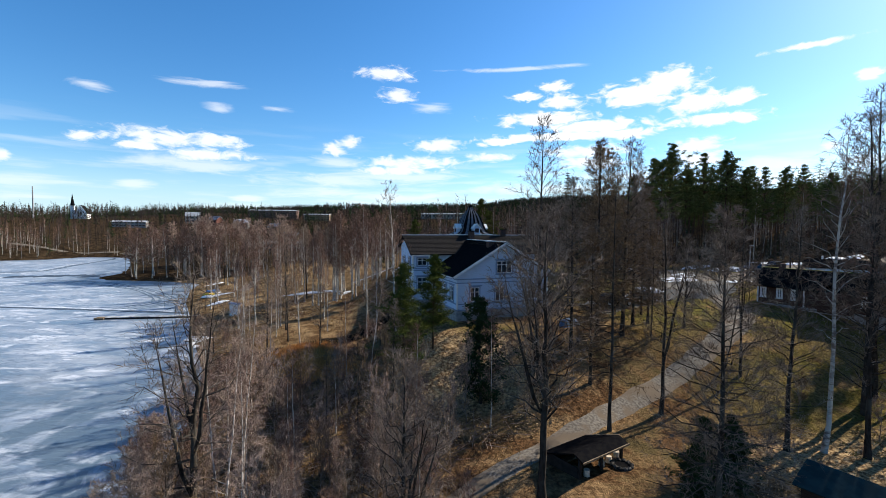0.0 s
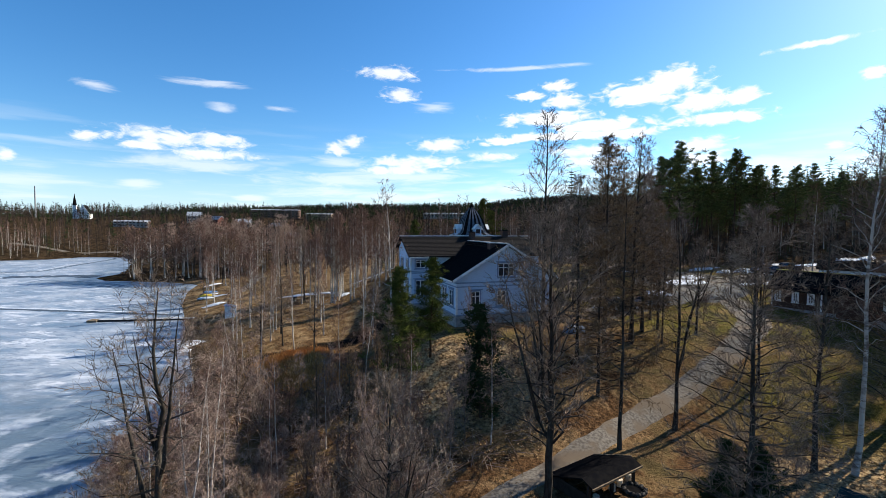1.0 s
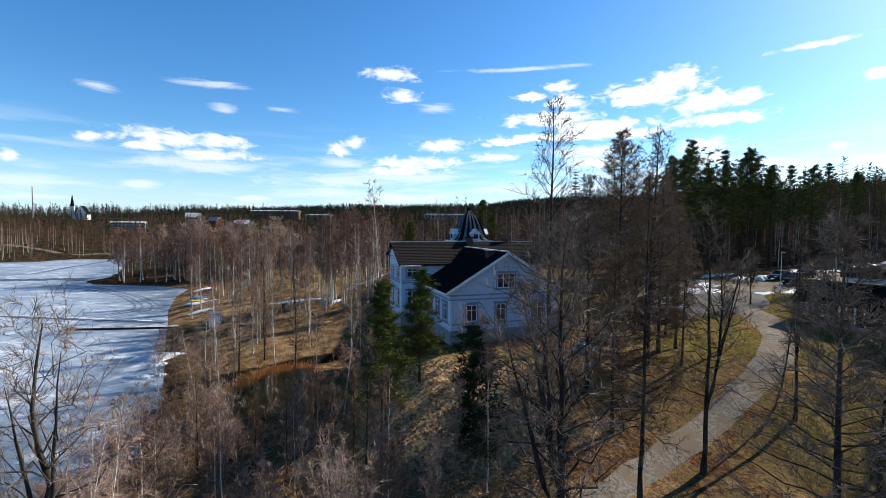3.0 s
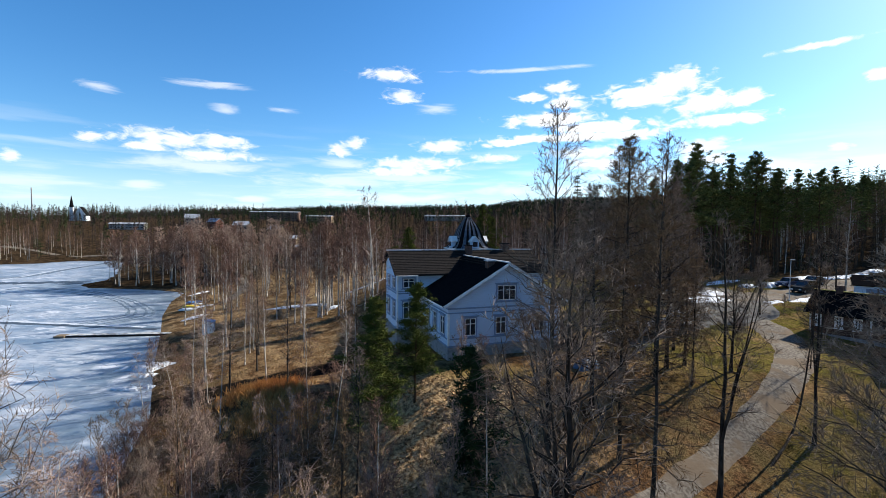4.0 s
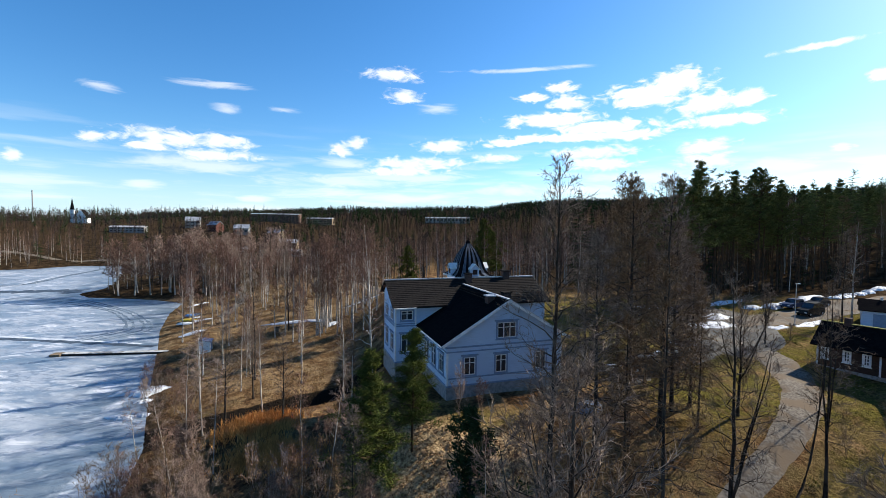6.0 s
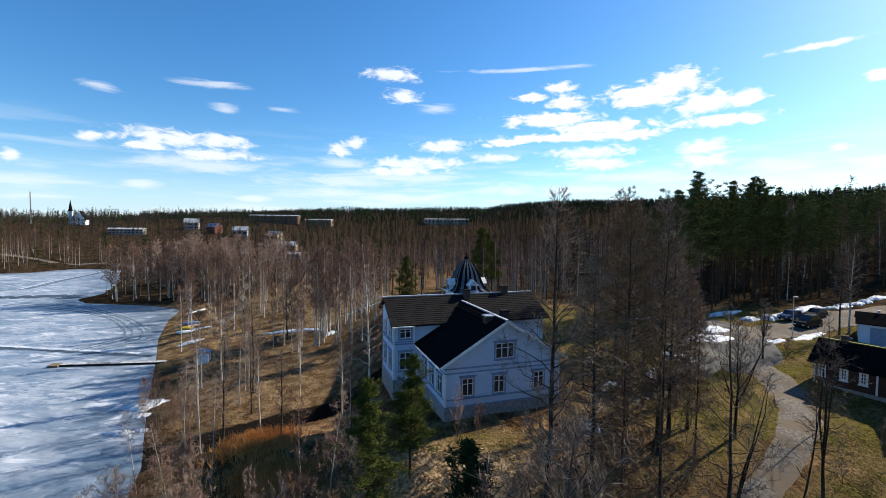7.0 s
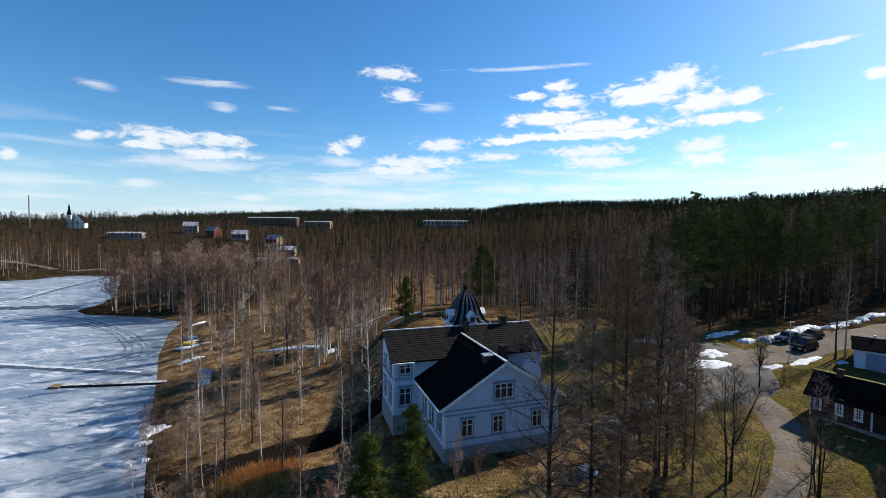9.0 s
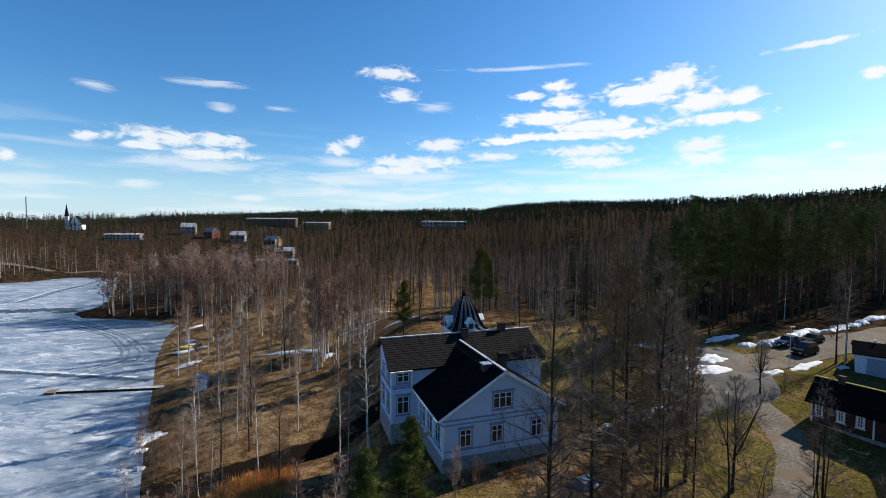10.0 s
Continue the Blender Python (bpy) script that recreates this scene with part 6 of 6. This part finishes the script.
b.spikes(st, vec, rg.uniform(0.018, 0.035, k), 0)
tagged(new("brushwood", b.mesh("brushwood", [M_TWIGPALE])), "pale dead sticks and stems in the brush", "brushwood", kind="stuff")


# ---- the far woods ----
def far_woods(name, pts, hgt, leafy, spikes, srad, mats, label, seed, low=0.22, wide=1.0):
    """Many simple bare trees or conifers as one mesh."""
    r = np.random.default_rng(seed)
    b = Build()
    pts, hgt = np.asarray(pts), np.asarray(hgt)
    g = ground_z(pts[:, 0], pts[:, 1])
    base = np.c_[pts, g - 0.2]
    n = len(pts)
    lean = r.normal(size=(n, 2)) * 0.03
    up = np.c_[lean * hgt[:, None], hgt]
    b.spikes(base, up, (0.10 if leafy else 0.2) + srad * 0.4, 0)
    k = np.repeat(np.arange(n), spikes)
    u = r.uniform(0.0, 1.0, len(k))
    az = r.uniform(0, 6.283, len(k))
    if leafy:
        s = 0.38 + 0.6 * u
        st = base[k] + up[k] * s[:, None]
        ln = hgt[k] * (0.19 - 0.12 * u) * r.uniform(0.7, 1.3, len(k))
        el = np.radians(8 + 48 * u + r.normal(size=len(k)) * 16)
    else:
        s = low + (0.98 - low) * u
        st = base[k] + up[k] * s[:, None]
        ln = hgt[k] * ((0.17 if low < 0.4 else 0.14) * (1 - u) ** 0.7 + 0.03) * wide * r.uniform(0.6, 1.3, len(k))
        el = np.radians(-18 + 50 * u ** 2 + r.normal(size=len(k)) * 12)
    vec = np.c_[np.cos(el) * np.cos(az), np.cos(el) * np.sin(az), np.sin(el)] * ln[:, None]
    b.spikes(st, vec, srad, 1)
    return tagged(new(name, b.mesh(name, mats)), label, "woods", kind="stuff")


def jittered(step, keep, x0, x1, y0, y1, seed):
    r = np.random.default_rng(seed)
    xs, ys = np.meshgrid(np.arange(x0, x1, step), np.arange(y0, y1, step))
    p = np.c_[xs.ravel(), ys.ravel()] + r.uniform(-0.5, 0.5, (xs.size, 2)) * step
    d = lake_distance(p[:, 0], p[:, 1])
    p = p[(d > 4) & (np.abs(p[:, 0]) < 1.12 * p[:, 1] + 30)]
    return p[np.array([keep(x, y, r) for x, y in p])]


def near_keep(x, y, r):
    if x < -9 and y < 118 + 0.3 * (x + 9):
        return False
    if x >= -9 and y < 98 + (x > 30) * 4:
        return False
    if x > 34 and y < 175 and abs(y - (82 + 0.5 * (x - 38))) < 11:
        return False
    if (x + 150) ** 2 / 3000 + (y - 258) ** 2 / 260 < 1 or (x + 48) ** 2 / 500 + (y - 128) ** 2 / 420 < 1:
        return False
    if -165 < x < -60 and y < 240 and r.uniform() < 0.55:
        return False
    if -55 < x < -10 and y < 190 and r.uniform() < 0.45:
        return False
    if (-175 < x < -105 and 250 < y < 330 or abs(x + 0.46 * y) < 26 and y > 185) and r.uniform() < 0.3:
        return False
    return True


def stand(p, lo, hi, seed):
    """Tree heights that rise and fall in clumps over the wood."""
    r = np.random.default_rng(seed)
    q = 0.5 + 0.22 * noise_field(p[:, 0] * 0.12, p[:, 1] * 0.12) + r.normal(size=len(p)) * 0.22
    return lo + (hi - lo) * np.clip(q, -0.1, 1.15)


p1 = jittered(5.4, near_keep, -330, 300, 96, 280, 1)
r1 = np.random.default_rng(3)
pine_side = p1[:, 0] > 4 + 0.5 * (p1[:, 1] - 13)
con = r1.uniform(size=len(p1)) < np.where(pine_side, np.where(p1[:, 0] < 0.68 * (p1[:, 1] - 13), 0.75, 0.35), 0.02 + 0.05 * (noise_field(p1[:, 0] * 0.1, p1[:, 1] * 0.1) > 0.9))
bare = p1[~con]
half = r1.uniform(size=len(bare)) < 0.55
far_woods("birch_wood", bare[half], stand(bare[half], 10, 18, 21), True, 44, 0.05, [M_BIRCH, M_TWIG], "leafless birch wood with pale trunks and brown twigs", 1)
far_woods("alder_wood", bare[~half], stand(bare[~half], 8, 16, 22), True, 46, 0.05, [M_BARK, M_TWIGFAR], "leafless wood with dark trunks and brown twigs", 11)
tall = con & pine_side
far_woods("conifer_wood", p1[tall], stand(p1[tall], 15, 25, 23), False, 60, 0.13, [M_PINEBARK, M_NEEDLE], "dark green pines with bare lower trunks", 2, 0.48)
short = con & ~pine_side
far_woods("conifer_wood", p1[short], stand(p1[short], 7, 17, 24), False, 46, 0.15, [M_PINEBARK, M_SPRUCE], "dark green conifers among the birches", 12)


def behind_yard(x, y, r):
    return x > 2 + 0.5 * (y - 13) and y > 98 + 0.28 * (x - 36) and abs(y - (82 + 0.5 * (x - 38))) > 9


p4 = jittered(6.6, behind_yard, 36, 150, 98, 165, 14)
far_woods("conifer_wood", p4, stand(p4, 14, 23, 25), False, 80, 0.095, [M_PINEBARK, M_NEEDLE], "dark pines with bare lower trunks beyond the road", 15, 0.5)


p5 = jittered(3.6, behind_yard, 36, 150, 98, 150, 16)
low_con = r1.uniform(size=len(p5)) < 0.3
far_woods("conifer_wood", p5[low_con], stand(p5[low_con], 2.0, 7.0, 26), False, 46, 0.07, [M_PINEBARK, M_SPRUCE], "small dark spruces under the pines", 17, 0.05)
far_woods("alder_wood", p5[~low_con], stand(p5[~low_con], 2.5, 8.0, 27), True, 26, 0.035, [M_BARK, M_TWIGFAR], "bare brown undergrowth below the pines", 18)


def far_keep(x, y, r):
    if y < 280 and abs(x) < 300:
        return False
    town = -340 < x < -90 and 280 < y < 520
    return not (town and r.uniform() < 0.1)


p2 = jittered(9.6, far_keep, -760, 760, 130, 640, 4)
ridge = sstep(420, 600, np.hypot(p2[:, 0], p2[:, 1]))
clump = sstep(-0.2, 0.9, noise_field(p2[:, 0] * 0.2, p2[:, 1] * 0.08))
con = r1.uniform(size=len(p2)) < np.where(p2[:, 0] > 0.5 * p2[:, 1], 0.6, 0.02 + 0.3 * clump + 0.5 * ridge * clump)
far_woods("birch_wood", p2[~con], stand(p2[~con], 9, 18, 31), True, 40, 0.09, [M_TWIGFAR, M_TWIGFAR], "distant leafless wood with brown twigs", 5)
far_woods("conifer_wood", p2[con], stand(p2[con], 9, 19, 32), False, 34, 0.24, [M_PINEBARK, M_SPRUCE], "distant dark conifers", 6, 0.15, 1.2)
p3 = jittered(9.0, lambda x, y, r: y > 640 or abs(x) > 760, -1300, 1300, 480, 1150, 7)
clump = sstep(-0.9, 0.7, noise_field(p3[:, 0] * 0.15, p3[:, 1] * 0.04))
con = r1.uniform(size=len(p3)) < 0.05 + 0.75 * clump + 0.2 * sstep(750, 1000, np.hypot(p3[:, 0], p3[:, 1]))
far_woods("birch_wood", p3[~con], stand(p3[~con], 8, 14, 33), True, 18, 0.36, [M_TWIGFAR, M_TWIGFAR], "distant leafless wood on the hills", 8)
far_woods("conifer_wood", p3[con], stand(p3[con], 7, 13, 34), False, 16, 0.7, [M_PINEBARK, M_SPRUCE], "dark conifers along the skyline hills", 9, 0.1, 1.9)
